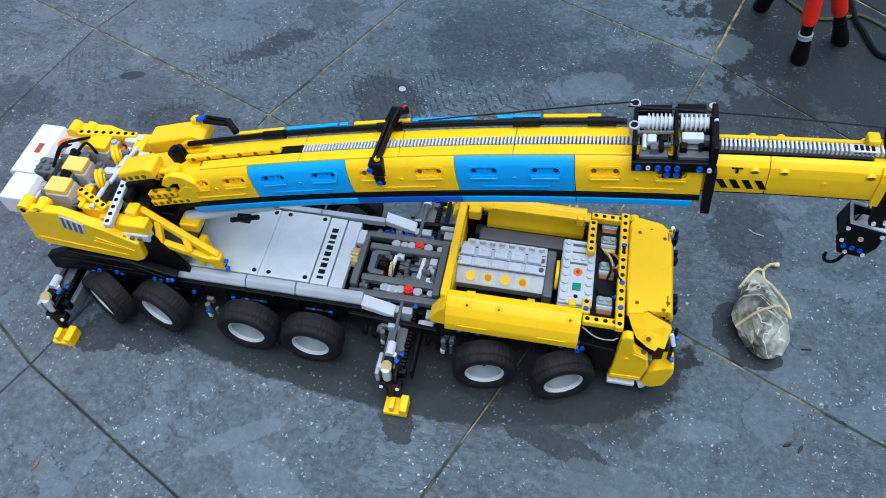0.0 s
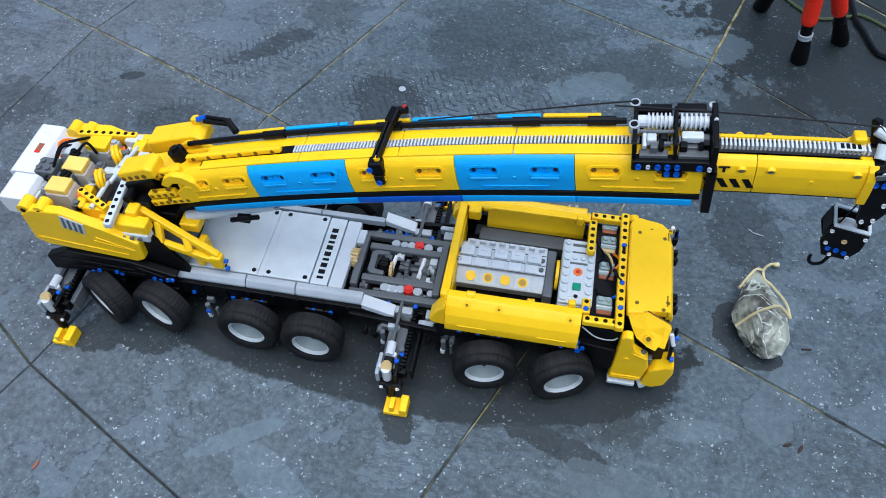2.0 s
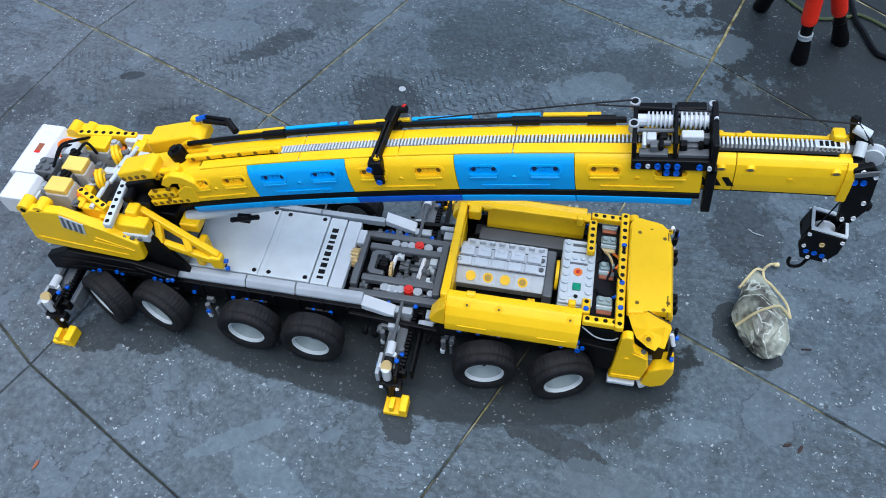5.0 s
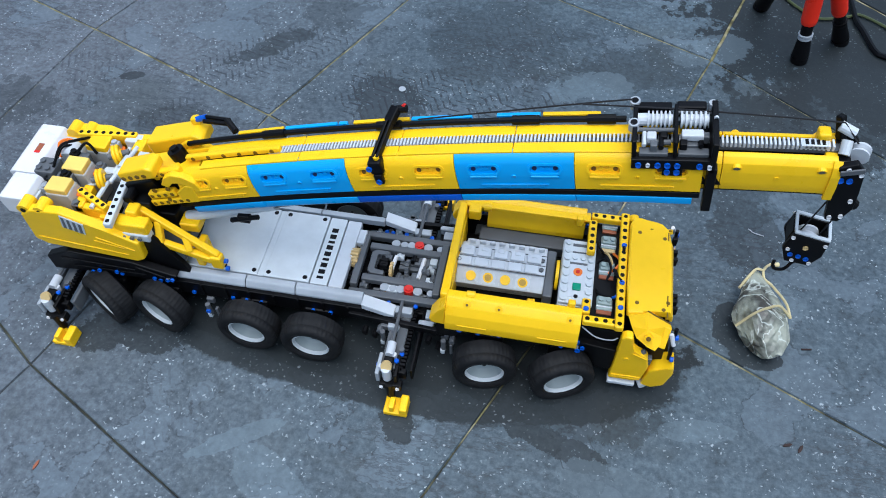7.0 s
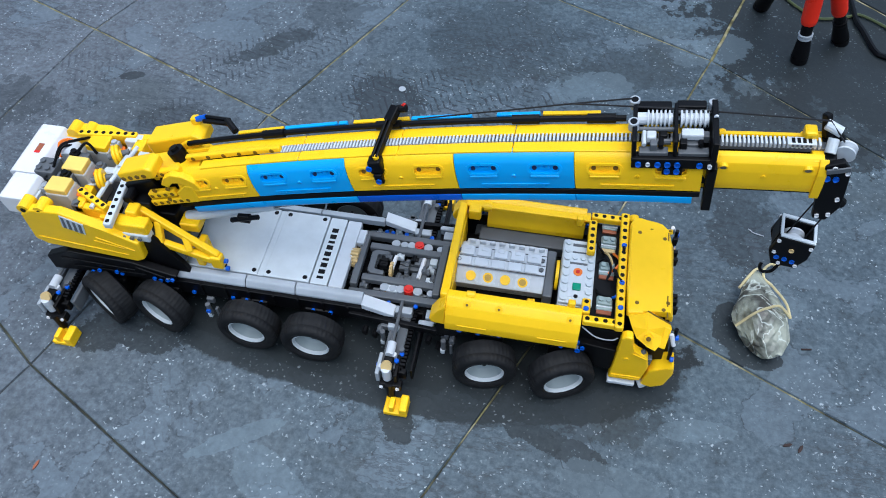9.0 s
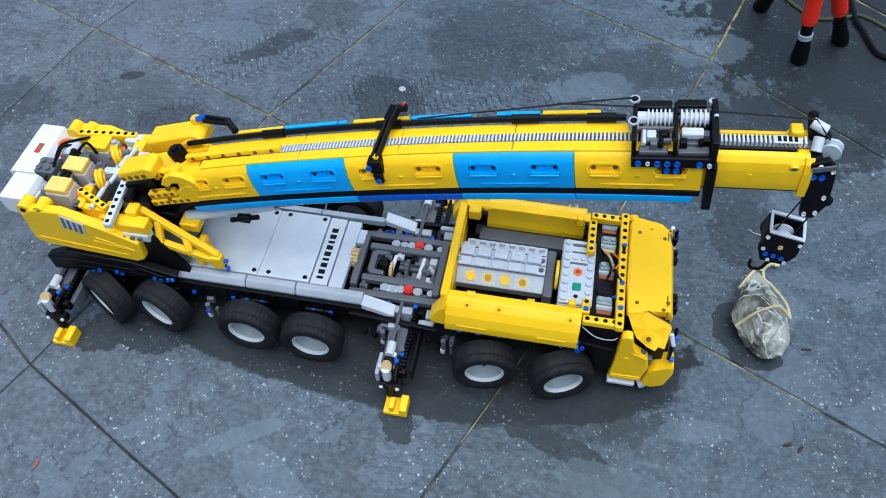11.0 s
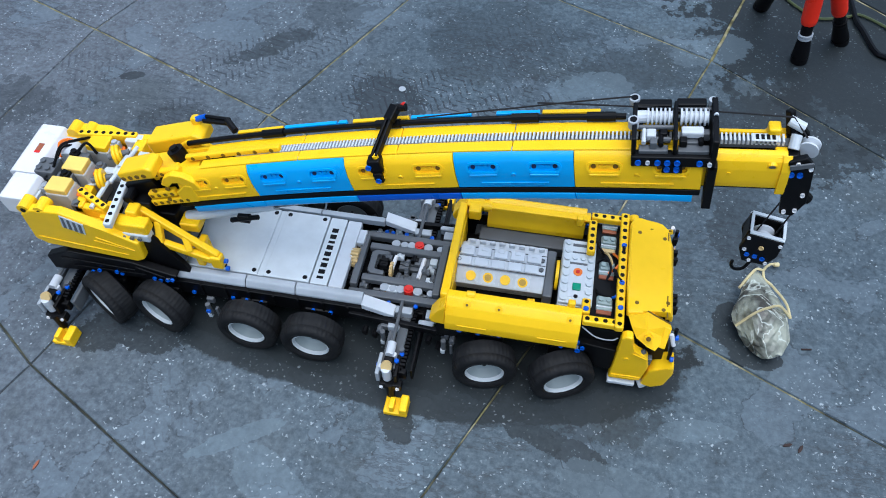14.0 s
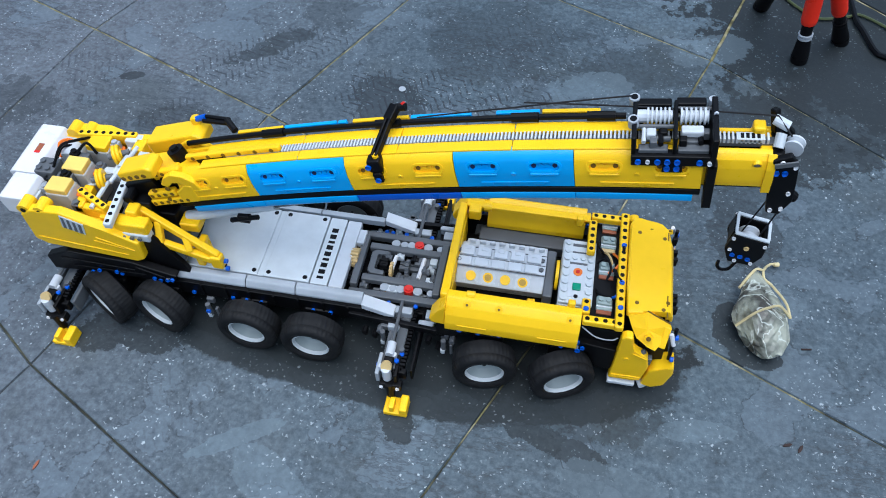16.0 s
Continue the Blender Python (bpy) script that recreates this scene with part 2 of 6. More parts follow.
# damp stains, with the shade under the crane painted in: centre x, y, half-lengths, turn (metres, radians), raggedness,
# depth
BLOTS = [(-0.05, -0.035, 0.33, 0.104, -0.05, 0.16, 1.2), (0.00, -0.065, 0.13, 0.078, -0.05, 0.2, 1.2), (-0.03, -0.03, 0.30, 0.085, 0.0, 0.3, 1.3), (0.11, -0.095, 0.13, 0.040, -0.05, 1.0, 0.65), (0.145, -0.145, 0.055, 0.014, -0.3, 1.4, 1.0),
         # stains by the feet and the stone carry painted contact shade too
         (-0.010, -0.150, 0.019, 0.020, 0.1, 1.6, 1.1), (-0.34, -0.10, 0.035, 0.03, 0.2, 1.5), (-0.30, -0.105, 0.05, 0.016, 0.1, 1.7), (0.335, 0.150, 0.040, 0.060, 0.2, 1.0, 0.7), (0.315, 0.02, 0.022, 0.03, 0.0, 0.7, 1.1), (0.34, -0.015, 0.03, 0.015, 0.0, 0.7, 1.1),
         (-0.125, 0.285, 0.055, 0.050, 0.5, 1.6, 0.85), (-0.31, 0.385, 0.065, 0.020, 0.75, 1.6, 0.8), (-0.40, 0.215, 0.045, 0.03, 0.3, 1.4, 0.6), (-0.49, 0.289, 0.018, 0.008, 0.3, 1.2), (-0.62, 0.22, 0.07, 0.06, 0.3, 1.8, 0.6), (0.01, 0.45, 0.11, 0.10, 0.3, 1.6, 0.45), (0.21, 0.42, 0.10, 0.05, 0.3, 1.8, 0.6),
         # the large ones darken the slabs round and past the tripod
         (0.60, 0.60, 0.32, 0.32, 0.2, 1.0, 1.25), (0.56, 0.60, 0.17, 0.13, 0.3, 0.6, 1.3), (0.70, 0.70, 0.30, 0.25, 0.3, 0.5, 1.3), (0.46, 0.38, 0.15, 0.12, 0.5, 1.4, 1.0), (0.30, 0.30, 0.11, 0.08, 0.2, 1.5, 0.85), (0.25, -0.19, 0.13, 0.02, -0.25, 1.8, 0.4), (0.30, 0.24, 0.09, 0.06, 0.2, 1.2, 0.5), (-0.24, 0.47, 0.05, 0.04, 0.5, 1.8, 0.5)]
SLATE = slate_material()


def joint_material():
    m, nt, p = nodes_of("mossy_joint")
    geo = nt.nodes.new("ShaderNodeNewGeometry")
    n = node(nt, "ShaderNodeTexNoise", Scale=60.0, Detail=7.0)
    wide = node(nt, "ShaderNodeTexNoise", Scale=4.5, Detail=2.0)
    for k in (n, wide):
        nt.links.new(geo.outputs["Position"], k.inputs["Vector"])
    sand = ramp(nt, n.outputs[0], [(0.3, (0.05, 0.045, 0.02)), (0.5, (0.17, 0.15, 0.06)), (0.7, (0.33, 0.30, 0.19))])
    crack = ramp(nt, n.outputs[0], [(0.35, (0.006, 0.006, 0.006)), (0.7, (0.045, 0.045, 0.022))])
    drop = nt.nodes.new("ShaderNodeSeparateXYZ")
    nt.links.new(geo.outputs["Position"], drop.inputs[0])
    moss = math_node(nt, "ADD", wide.outputs[0], math_node(nt, "MULTIPLY_ADD", ramp(nt, math_node(nt, "MULTIPLY_ADD", drop.outputs[1], 0.5, 0.5), [(0.0, 0.5), (0.32, 0.0), (0.70, 1.0), (1.0, 0.5)]), 0.36, -0.18))
    nt.links.new(mixed(nt, ramp(nt, moss, [(0.46, 0.0), (0.56, 1.0)]), crack, sand), p.inputs["Base Color"])
    p.inputs["Roughness"].default_value = 0.9
    b = node(nt, "ShaderNodeBump", Strength=0.6, Distance=0.002)
    nt.links.new(n.outputs[0], b.inputs["Height"])
    nt.links.new(b.outputs[0], p.inputs["Normal"])
    return m


JOINT = joint_material()


def film_material():
    """Crumpled clear-ish wrapping over a grey stone."""
    m, nt, p = nodes_of("crumpled_wrap")
    tc = nt.nodes.new("ShaderNodeTexCoord")
    n = node(nt, "ShaderNodeTexNoise", Scale=38.0, Detail=5.0)
    v = node(nt, "ShaderNodeTexNoise", Scale=30.0, Detail=3.0, Distortion=1.6)
    for k in (n, v):
        nt.links.new(tc.outputs["Object"], k.inputs["Vector"])
    base = ramp(nt, n.outputs[0], [(0.38, (0.055, 0.050, 0.038)), (0.46, (0.17, 0.175, 0.14)), (0.58, (0.33, 0.34, 0.27))])
    crease = ramp(nt, v.outputs[0], [(0.47, 0.0), (0.50, 0.8), (0.53, 0.0)])
    nt.links.new(mixed(nt, crease, base, (0.62, 0.65, 0.58)), p.inputs["Base Color"])
    p.inputs["Roughness"].default_value = 0.28
    b = node(nt, "ShaderNodeBump", Strength=0.6, Distance=0.003)
    nt.links.new(v.outputs[0], b.inputs["Height"])
    nt.links.new(b.outputs[0], p.inputs["Normal"])
    return m


WRAP = film_material()


# ---- mesh helpers (millimetres in, metres out) ----
def M(*v):
    return Vector([c * 0.001 for c in v])


def part(name, bm, material, parent=None, label="", smooth=False):
    if name in SINGLE:
        one = SINGLE[name]
        if name != one or not smooth:
            loose = singly(one + " ", bm, material, parent, label)
            return loose
    name = name.strip()
    me = bpy.data.meshes.new(name)
    bmesh.ops.recalc_face_normals(bm, faces=bm.faces)
    bm.to_mesh(me)
    bm.free()
    me.materials.append(material)
    if smooth:
        for poly in me.polygons:
            poly.use_smooth = True
        me.set_sharp_from_angle(angle=radians(40))
    ob = new(name, me)
    ob.parent = parent
    if label:
        tagged(ob, label)
    return ob


SINGLE = {"connector": "connector", "axle": "axle", "lug": "lug", "lug_hole": "lug_hole", "slots": "slot", "pin_holes": "pin_hole", "studs": "stud", "engine_mount": "engine_mount",
          "slot_teeth": "slot_tooth", "louvre_slats": "louvre_slat", "warning_stripes": "warning_stripe", "warning_marks": "warning_mark", "head_bush": "head_bush",
          "side_lug": "side_lug", "panel_relief": "panel_relief", "panel_lip": "panel_lip", "hinge": "hinge", "winch_plate": "winch_plate", "drum_collar": "drum_collar", "panel_joint": "panel_joint", "hose_link": "hose_link"}


def singly(name, bm, material, parent, label=""):
    """Links every loose piece of the bmesh as a part of its own."""
    bm.verts.ensure_lookup_table()
    seen, last = set(), None
    for v in bm.verts:
        if v in seen:
            continue
        heap, island = [v], []
        seen.add(v)
        while heap:
            w = heap.pop()
            island.append(w)
            for e in w.link_edges:
                o = e.other_vert(w)
                if o not in seen:
                    seen.add(o)
                    heap.append(o)
        small, made = bmesh.new(), {}
        for w in island:
            made[w] = small.verts.new(w.co)
        for f in {f for w in island for f in w.link_faces}:
            small.faces.new([made[w] for w in f.verts])
        last = part(name, small, material, parent, label)
    bm.free()
    return last


def toothed(bm, r, w, teeth, axis="x"):
    """A gear wheel round the origin, cut as one outline."""
    out = []
    for k in range(teeth):
        for q, f in ((0.0, 0.82), (0.3, 0.84), (0.42, 1.0), (0.75, 1.0), (0.9, 0.84)):
            a = 2 * math.pi * (k + q) / teeth
            out.append((r * f * math.cos(a), r * f * math.sin(a)))
    return prism(bm, out, axis, -w / 2, w / 2)


def box(bm, x0, x1, y0, y1, z0, z1, r=0.8):
    """A block with chamfered edges."""
    made = bmesh.ops.create_cube(bm, size=1.0, matrix=Matrix.LocRotScale(M((x0 + x1) / 2, (y0 + y1) / 2, (z0 + z1) / 2), None, M(x1 - x0, y1 - y0, z1 - z0)))
    if r:
        r = min(r, 0.3 * min(abs(x1 - x0), abs(y1 - y0), abs(z1 - z0)))
        edges = list({e for v in made["verts"] for e in v.link_edges})
        bmesh.ops.bevel(bm, geom=edges, offset=r * 0.001, segments=2, profile=0.5, affect="EDGES")
    return bm


def rod(bm, a, b, r, seg=14, r2=None):
    """A round bar from a to b."""
    a, b = M(*a), M(*b)
    turn = (b - a).to_track_quat("Z", "Y").to_matrix().to_4x4()
    bmesh.ops.create_cone(bm, cap_ends=True, segments=seg, radius1=r * 0.001, radius2=(r if r2 is None else r2) * 0.001, depth=(b - a).length,
                          matrix=Matrix.Translation((a + b) / 2) @ turn)
    return bm


def beam(bm, a, b, w, h, r=0.7):
    """A rectangular bar from a to b, w wide and h high."""
    a, b = M(*a), M(*b)
    turn = (b - a).to_track_quat("X", "Z").to_matrix().to_4x4()
    made = bmesh.ops.create_cube(bm, size=1.0, matrix=Matrix.Translation((a + b) / 2) @ turn @ Matrix.Diagonal(((b - a).length, w * 0.001, h * 0.001, 1)))
    edges = list({e for v in made["verts"] for e in v.link_edges})
    bmesh.ops.bevel(bm, geom=edges, offset=r * 0.001, segments=2, profile=0.5, affect="EDGES")
    return bm


def prism(bm, outline, axis, lo, hi, r=0.0):
    """An outline drawn in the two other axes, drawn out along axis from lo to hi."""
    def put(u, v, w):
        return M(*{"x": (w, u, v), "y": (u, w, v), "z": (u, v, w)}[axis])
    rings = [[bm.verts.new(put(u, v, w)) for u, v in outline] for w in (lo, hi)]
    n = len(outline)
    faces = [bm.faces.new(rings[0]), bm.faces.new(rings[1])]
    faces += [bm.faces.new((rings[0][i], rings[0][(i + 1) % n], rings[1][(i + 1) % n], rings[1][i])) for i in range(n)]
    if r:
        bmesh.ops.bevel(bm, geom=list({e for f in faces for e in f.edges}), offset=r * 0.001, segments=2, profile=0.5, affect="EDGES")
    return bm


def shell(bm, profile, lo, hi, thick, axis="x", r=0.0):
    """A curved panel: an open profile in the two other axes, thickened inwards."""
    pts = [Vector(q) for q in profile]
    inner = []
    for i, q in enumerate(pts):
        d = (pts[min(i + 1, len(pts) - 1)] - pts[max(i - 1, 0)]).normalized()
        inner.append(q + Vector((-d.y, d.x)) * thick)
    return prism(bm, [tuple(q) for q in pts] + [tuple(q) for q in reversed(inner)], axis, lo, hi, r)


def plate(bm, points, thick):
    """A slab under a polygon of points in space, thickened along its inner normal (downwards)."""
    top = [M(*q) for q in points]
    n = sum(((b - a).cross(c - b) for a, b, c in zip(top, top[1:] + top[:1], top[2:] + top[:2])), Vector()).normalized()
    if n.z < 0:
        n = -n
    low = [q - n * thick * 0.001 for q in top]
    rings = [[bm.verts.new(q) for q in r] for r in (top, low)]
    faces = []
    for r in rings:
        mid = bm.verts.new(sum((v.co for v in r), Vector()) / len(r))
        faces += [bm.faces.new((r[k], r[(k + 1) % len(r)], mid)) for k in range(len(r))]
    for k in range(len(top)):
        m = (k + 1) % len(top)
        faces.append(bm.faces.new((rings[0][k], rings[0][m], rings[1][m], rings[1][k])))
    return bm


def lathe(bm, profile, seg=40, axis="y"):
    """A ring or disc of (radius, along) points turned round the axis through the origin."""
    rings = []
    for k in range(seg):
        c, s = math.cos(2 * math.pi * k / seg), math.sin(2 * math.pi * k / seg)
        rings.append([bm.verts.new(M(*{"y": (r * c, h, r * s), "x": (h, r * c, r * s), "z": (r * c, r * s, h)}[axis])) for r, h in profile])
    for k in range(seg):
        a, b = rings[k], rings[(k + 1) % seg]
        for i in range(len(profile) - 1):
            bm.faces.new((a[i], b[i], b[i + 1], a[i + 1]))
    return bm


def new_bm():
    return bmesh.new()


BEND, BEND_AT = 2510.0, 300.0
BOOM_Z, BOOM_UP = 0.1621, (12.57, 0.75)


def arc_pose(s_mm):
    """A place along the sagging boom's arc, in the boom's space."""
    return Matrix.Translation(M(BEND_AT, 0, -BEND)) @ Matrix.Rotation((s_mm - BEND_AT) / BEND, 4, "Y") @ Matrix.Translation(M(0, 0, BEND))


def sag(thing, origin):
    """Lays a straight section and its parts along the boom's arc; origin is the x that stays in place."""
    r = BEND * 0.001
    for ob in [thing] + thing.children_recursive:
        at = ob.matrix_basis.translation
        if ob is not thing and at.length > 1e-6:
            ph = (at.x - origin * 0.001) / r
            put = Vector((origin * 0.001 + (r + at.z) * math.sin(ph), at.y, (r + at.z) * math.cos(ph) - r))
            ob.matrix_basis = Matrix.Translation(put) @ Matrix.Rotation(ph, 4, "Y") @ Matrix.Translation(-at) @ ob.matrix_basis
            continue
        xs = [v.co.x for v in ob.data.vertices]
        bm = new_bm()
        bm.from_mesh(ob.data)
        if max(xs) - min(xs) > 0.06:
            cut = min(xs) + 0.03
            while cut < max(xs) - 0.01:
                bmesh.ops.bisect_plane(bm, geom=bm.verts[:] + bm.edges[:] + bm.faces[:], plane_co=(cut, 0, 0), plane_no=(1, 0, 0))
                cut += 0.03
        for v in bm.verts:
            ph = (v.co.x - origin * 0.001) / r
            v.co = Vector((origin * 0.001 + (r + v.co.z) * math.sin(ph), v.co.y, (r + v.co.z) * math.cos(ph) - r))
        bm.to_mesh(ob.data)
        bm.free()


def pocket_shell(bm, rows, lo, hi, thick, holes, at):
    """A curved panel along x whose rows at and at + 1 leave openings between the x pairs in holes."""
    xs = sorted({lo, hi} | {x for h in holes for x in h})
    pts = [Vector(q) for q in rows]
    inner = []
    for i, q in enumerate(pts):
        d = (pts[min(i + 1, len(pts) - 1)] - pts[max(i - 1, 0)]).normalized()
        inner.append(q + Vector((-d.y, d.x)) * thick)
    grid = [[[bm.verts.new(M(x, q.x, q.y)) for q in side] for x in xs] for side in (pts, inner)]

    def solid(i, j):
        if not (0 <= i < len(xs) - 1 and 0 <= j < len(pts) - 1):
            return False
        return not (j == at and any(h[0] <= xs[i] and xs[i + 1] <= h[1] for h in holes))
    for i in range(len(xs) - 1):
        for j in range(len(pts) - 1):
            if not solid(i, j):
                continue
            for g in grid:
                bm.faces.new((g[i][j], g[i + 1][j], g[i + 1][j + 1], g[i][j + 1]))
            for (di, dj), (p, q) in (((-1, 0), ((i, j), (i, j + 1))), ((1, 0), ((i + 1, j), (i + 1, j + 1))), ((0, -1), ((i, j), (i + 1, j))), ((0, 1), ((i, j + 1), (i + 1, j + 1)))):
                if not solid(i + di, j + dj):
                    bm.faces.new((grid[0][p[0]][p[1]], grid[0][q[0]][q[1]], grid[1][q[0]][q[1]], grid[1][p[0]][p[1]]))
    return bm


def stadium(half, r, n=6):
    """A pill outline, half its straight length and its end radius."""
    out = []
    for c, a0 in ((half, -math.pi / 2), (-half, math.pi / 2)):
        out += [(c + r * math.cos(a0 + math.pi * k / n), r * math.sin(a0 + math.pi * k / n)) for k in range(n + 1)]
    return out


def pill(bm, place, outer, inner, lo, hi):
    """A pill-shaped ring (or plate, with no inner outline) from height lo to hi; place maps (u, v, w) to millimetres."""
    n = len(outer)
    rim = [[bm.verts.new(M(*place(u, v, w))) for u, v in outer] for w in (lo, hi)]
    if inner is None:
        bm.faces.new(rim[0])
        bm.faces.new(rim[1])
    else:
        hole = [[bm.verts.new(M(*place(u, v, w))) for u, v in inner] for w in (lo, hi)]
    for k in range(n):
        m = (k + 1) % n
        bm.faces.new((rim[0][k], rim[0][m], rim[1][m], rim[1][k]))
        if inner is not None:
            bm.faces.new((hole[0][k], hole[0][m], hole[1][m], hole[1][k]))
            for q in (0, 1):
                bm.faces.new((rim[q][k], rim[q][m], hole[q][m], hole[q][k]))
    return bm


def string(name, points, r, material, parent=None, label=""):
    """A cord through the points, as a thin tube mesh."""
    bm = new_bm()
    pts = [M(*q) for q in points]
    rings = []
    for i, q in enumerate(pts):
        d = (pts[min(i + 1, len(pts) - 1)] - pts[max(i - 1, 0)]).normalized()
        side = d.cross(Vector((0.02, 0.05, 1))).normalized()
        up = side.cross(d)
        rings.append([bm.verts.new(q + (side * math.cos(k * math.pi / 3) + up * math.sin(k * math.pi / 3)) * r * 0.001) for k in range(6)])
    for a, b in zip(rings, rings[1:]):
        for k in range(6):
            bm.faces.new((a[k], a[(k + 1) % 6], b[(k + 1) % 6], b[k]))
    bm.faces.new(rings[0])
    bm.faces.new(rings[-1])
    return part(name, bm, material, parent, label, True)


def smooth_line(points, steps=8):
    """Points along a soft curve through the given ones."""
    p = [Vector(q) for q in points]
    p = [2 * p[0] - p[1]] + p + [2 * p[-1] - p[-2]]
    out = []
    for a, b, c, d in zip(p, p[1:], p[2:], p[3:]):
        for k in range(steps):
            t = k / steps
            out.append(tuple(0.5 * (2 * b + (c - a) * t + (2 * a - 5 * b + 4 * c - d) * t * t + (3 * b - a - 3 * c + d) * t ** 3)))
    out.append(tuple(p[-2]))
    return out


# ---- ground: slate slabs over mossy joints ----
def corner(i, j):
    known = {(-1, -1): (-663, 23), (-1, 0): (-588, 376), (0, 0): (-275, 245), (1, 0): (152, 55), (2, 0): (475, -100), (-1, 1): (-436, 734), (0, 1): (-89, 635),
             (1, 1): (303, 450), (2, 1): (583, 243), (0, -1): (-405, -153), (1, -1): (-31, -341), (1, 2): (399, 729), (2, 2): (640, 516), (0, 2): (69, 912), (-2, 0): (-787, 457)}
    if (i, j) in known:
        return Vector(known[(i, j)])
    a, b = min(known, key=lambda k: (k[0] - i) ** 2 + (k[1] - j) ** 2)
    return Vector(known[(a, b)]) + (i - a) * Vector((400, -165)) + (j - b) * Vector((165, 390))


def build_ground():
    bm = new_bm()
    box(bm, -60000, 60000, -60000, 60000, -60, -1.8, 0)
    ground = tagged(part("ground", bm, JOINT), "mossy sandy joints between the slate slabs", "ground", kind="structure")
    rng = random.Random(5)
    for i in range(-7, 8):
        for j in range(-7, 8):
            c = [corner(i, j), corner(i + 1, j), corner(i + 1, j + 1), corner(i, j + 1)]
            mid = sum(c, Vector((0, 0))) / 4
            gap = 1.15 + 1.3 * min(1.0, max(0.0, (mid.y - 220) / 300)) * (1.0 if mid.x > 0 else 0.4)
            q = [p + (mid - p).normalized() * gap for p in c]
            if (q[1] - q[0]).cross(q[2] - q[1]) <= 0:
                continue
            bm = new_bm()
            steps = 10
            ring = []
            for a, b in zip(q, q[1:] + q[:1]):
                for k in range(steps):
                    p = a.lerp(b, k / steps)
                    ring.append(p + (mid - p).normalized() * rng.uniform(-0.6, 0.6))
            top = [bm.verts.new(M(*(p + (mid - p).normalized() * 1.0), 0.0)) for p in ring]
            low = [bm.verts.new(M(*p, -1.6)) for p in ring]
            foot = [bm.verts.new(M(*p, -12.0)) for p in ring]
            bm.faces.new(top)
            n = len(ring)
            for u, v in ((top, low), (low, foot)):
                for k in range(n):
                    bm.faces.new((u[k], u[(k + 1) % n], v[(k + 1) % n], v[k]))
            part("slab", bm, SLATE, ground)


# ---- the crane ----
def build_wheel(parent, x, y, turn, near, pivot_z=31.0):
    """Tyre with a ribbed tread and a dished rim; the axle points to the side."""
    s = -1 if near else 1
    bm = new_bm()
    outline = [(19.4, 9, 0), (20.0, 11.5, 0), (21.0, 12.8, 0), (22.2, 12.6, 0), (22.9, 13.4, 0), (26.5, 14.2, 0), (29.6, 13.9, 0), (31.3, 12.4, 0.3), (32.0, 10, 1), (32.2, 6.5, 1), (32.2, 5.8, 0), (32.2, 4.8, 0), (32.3, 4.0, 2), (32.3, -2, 2),
               (31.5, -9, 0.4), (27, -11, 0), (19.4, -10, 0)]
    rings = []
    for k in range(132):
        a = 2 * math.pi * k / 132
        ring = []
        for r, h, tread in outline:
            lug = 0.8 * min(tread, 1) if (k + (1 if tread == 2 else 0)) % 3 != 0 and tread else 0.0
            ring.append(bm.verts.new(M((r + lug) * math.cos(a), s * h, (r + lug) * math.sin(a))))
        rings.append(ring)
    for a, b in zip(rings, rings[1:] + rings[:1]):
        for q in range(len(outline)):
            m = (q + 1) % len(outline)
            bm.faces.new((a[q], b[q], b[m], a[m]))
    wheel = part("tyre", bm, RUBBER, parent, "ribbed black rubber tyre", True)
    wheel.matrix_basis = Matrix.Translation(M(x, y, pivot_z)) @ Matrix.Rotation(radians(turn), 4, "Z") @ Matrix.Diagonal((0.965, 1, 0.965, 1))
    bm = new_bm()
    lathe(bm, [(17.4, s * 5), (17.9, s * 8.6), (18.3, s * 11.2), (19.4, s * 11.9), (20.5, s * 11.3), (20.3, s * 9), (19.2, -s * 9), (17.4, -s * 9), (17.4, s * 5)], 44)
    rim = part("rim", bm, RIM, wheel, "pale grey rim lip", True)
    bm = new_bm()
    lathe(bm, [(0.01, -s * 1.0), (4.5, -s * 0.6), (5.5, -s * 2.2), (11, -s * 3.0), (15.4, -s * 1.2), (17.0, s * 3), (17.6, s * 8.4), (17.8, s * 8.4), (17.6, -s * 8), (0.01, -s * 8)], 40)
    part("rim_dish", bm, DISH, rim, "dished rim floor, grey darkened as recess shade", True)
    for k in range(6):
        a = (k + 0.5) * math.pi / 3
        bm = new_bm()
        rod(bm, (9.2 * math.cos(a), -s * 4, 9.2 * math.sin(a)), (9.2 * math.cos(a), -s * 1.2, 9.2 * math.sin(a)), 1.7, 10)
        part("rim_hole", bm, DARK, rim)
    bm = new_bm()
    rod(bm, (0, s * 0.8, 0), (0, s * 2.6, 0), 2.2, 8)
    part("axle", bm, BLACK, wheel)
    return wheel


def pins(parent, places, material=BLUE, r=2.6, axis="y", depth=2.0, name="pin"):
    for x, y, z in places:
        bm = new_bm()
        d = {"x": (depth, 0, 0), "y": (0, depth, 0), "z": (0, 0, depth)}[axis]
        r0 = min(r, 2.6)
        rod(bm, (x - d[0] / 2, y - d[1] / 2, z - d[2] / 2), (x + d[0] / 2, y + d[1] / 2, z + d[2] / 2), r0, 12)
        caps = [f for f in bm.faces if len(f.verts) == 12]
        bmesh.ops.inset_individual(bm, faces=caps, thickness=r0 * 0.00042, depth=-0.0007)
        part(name, bm, material, parent)


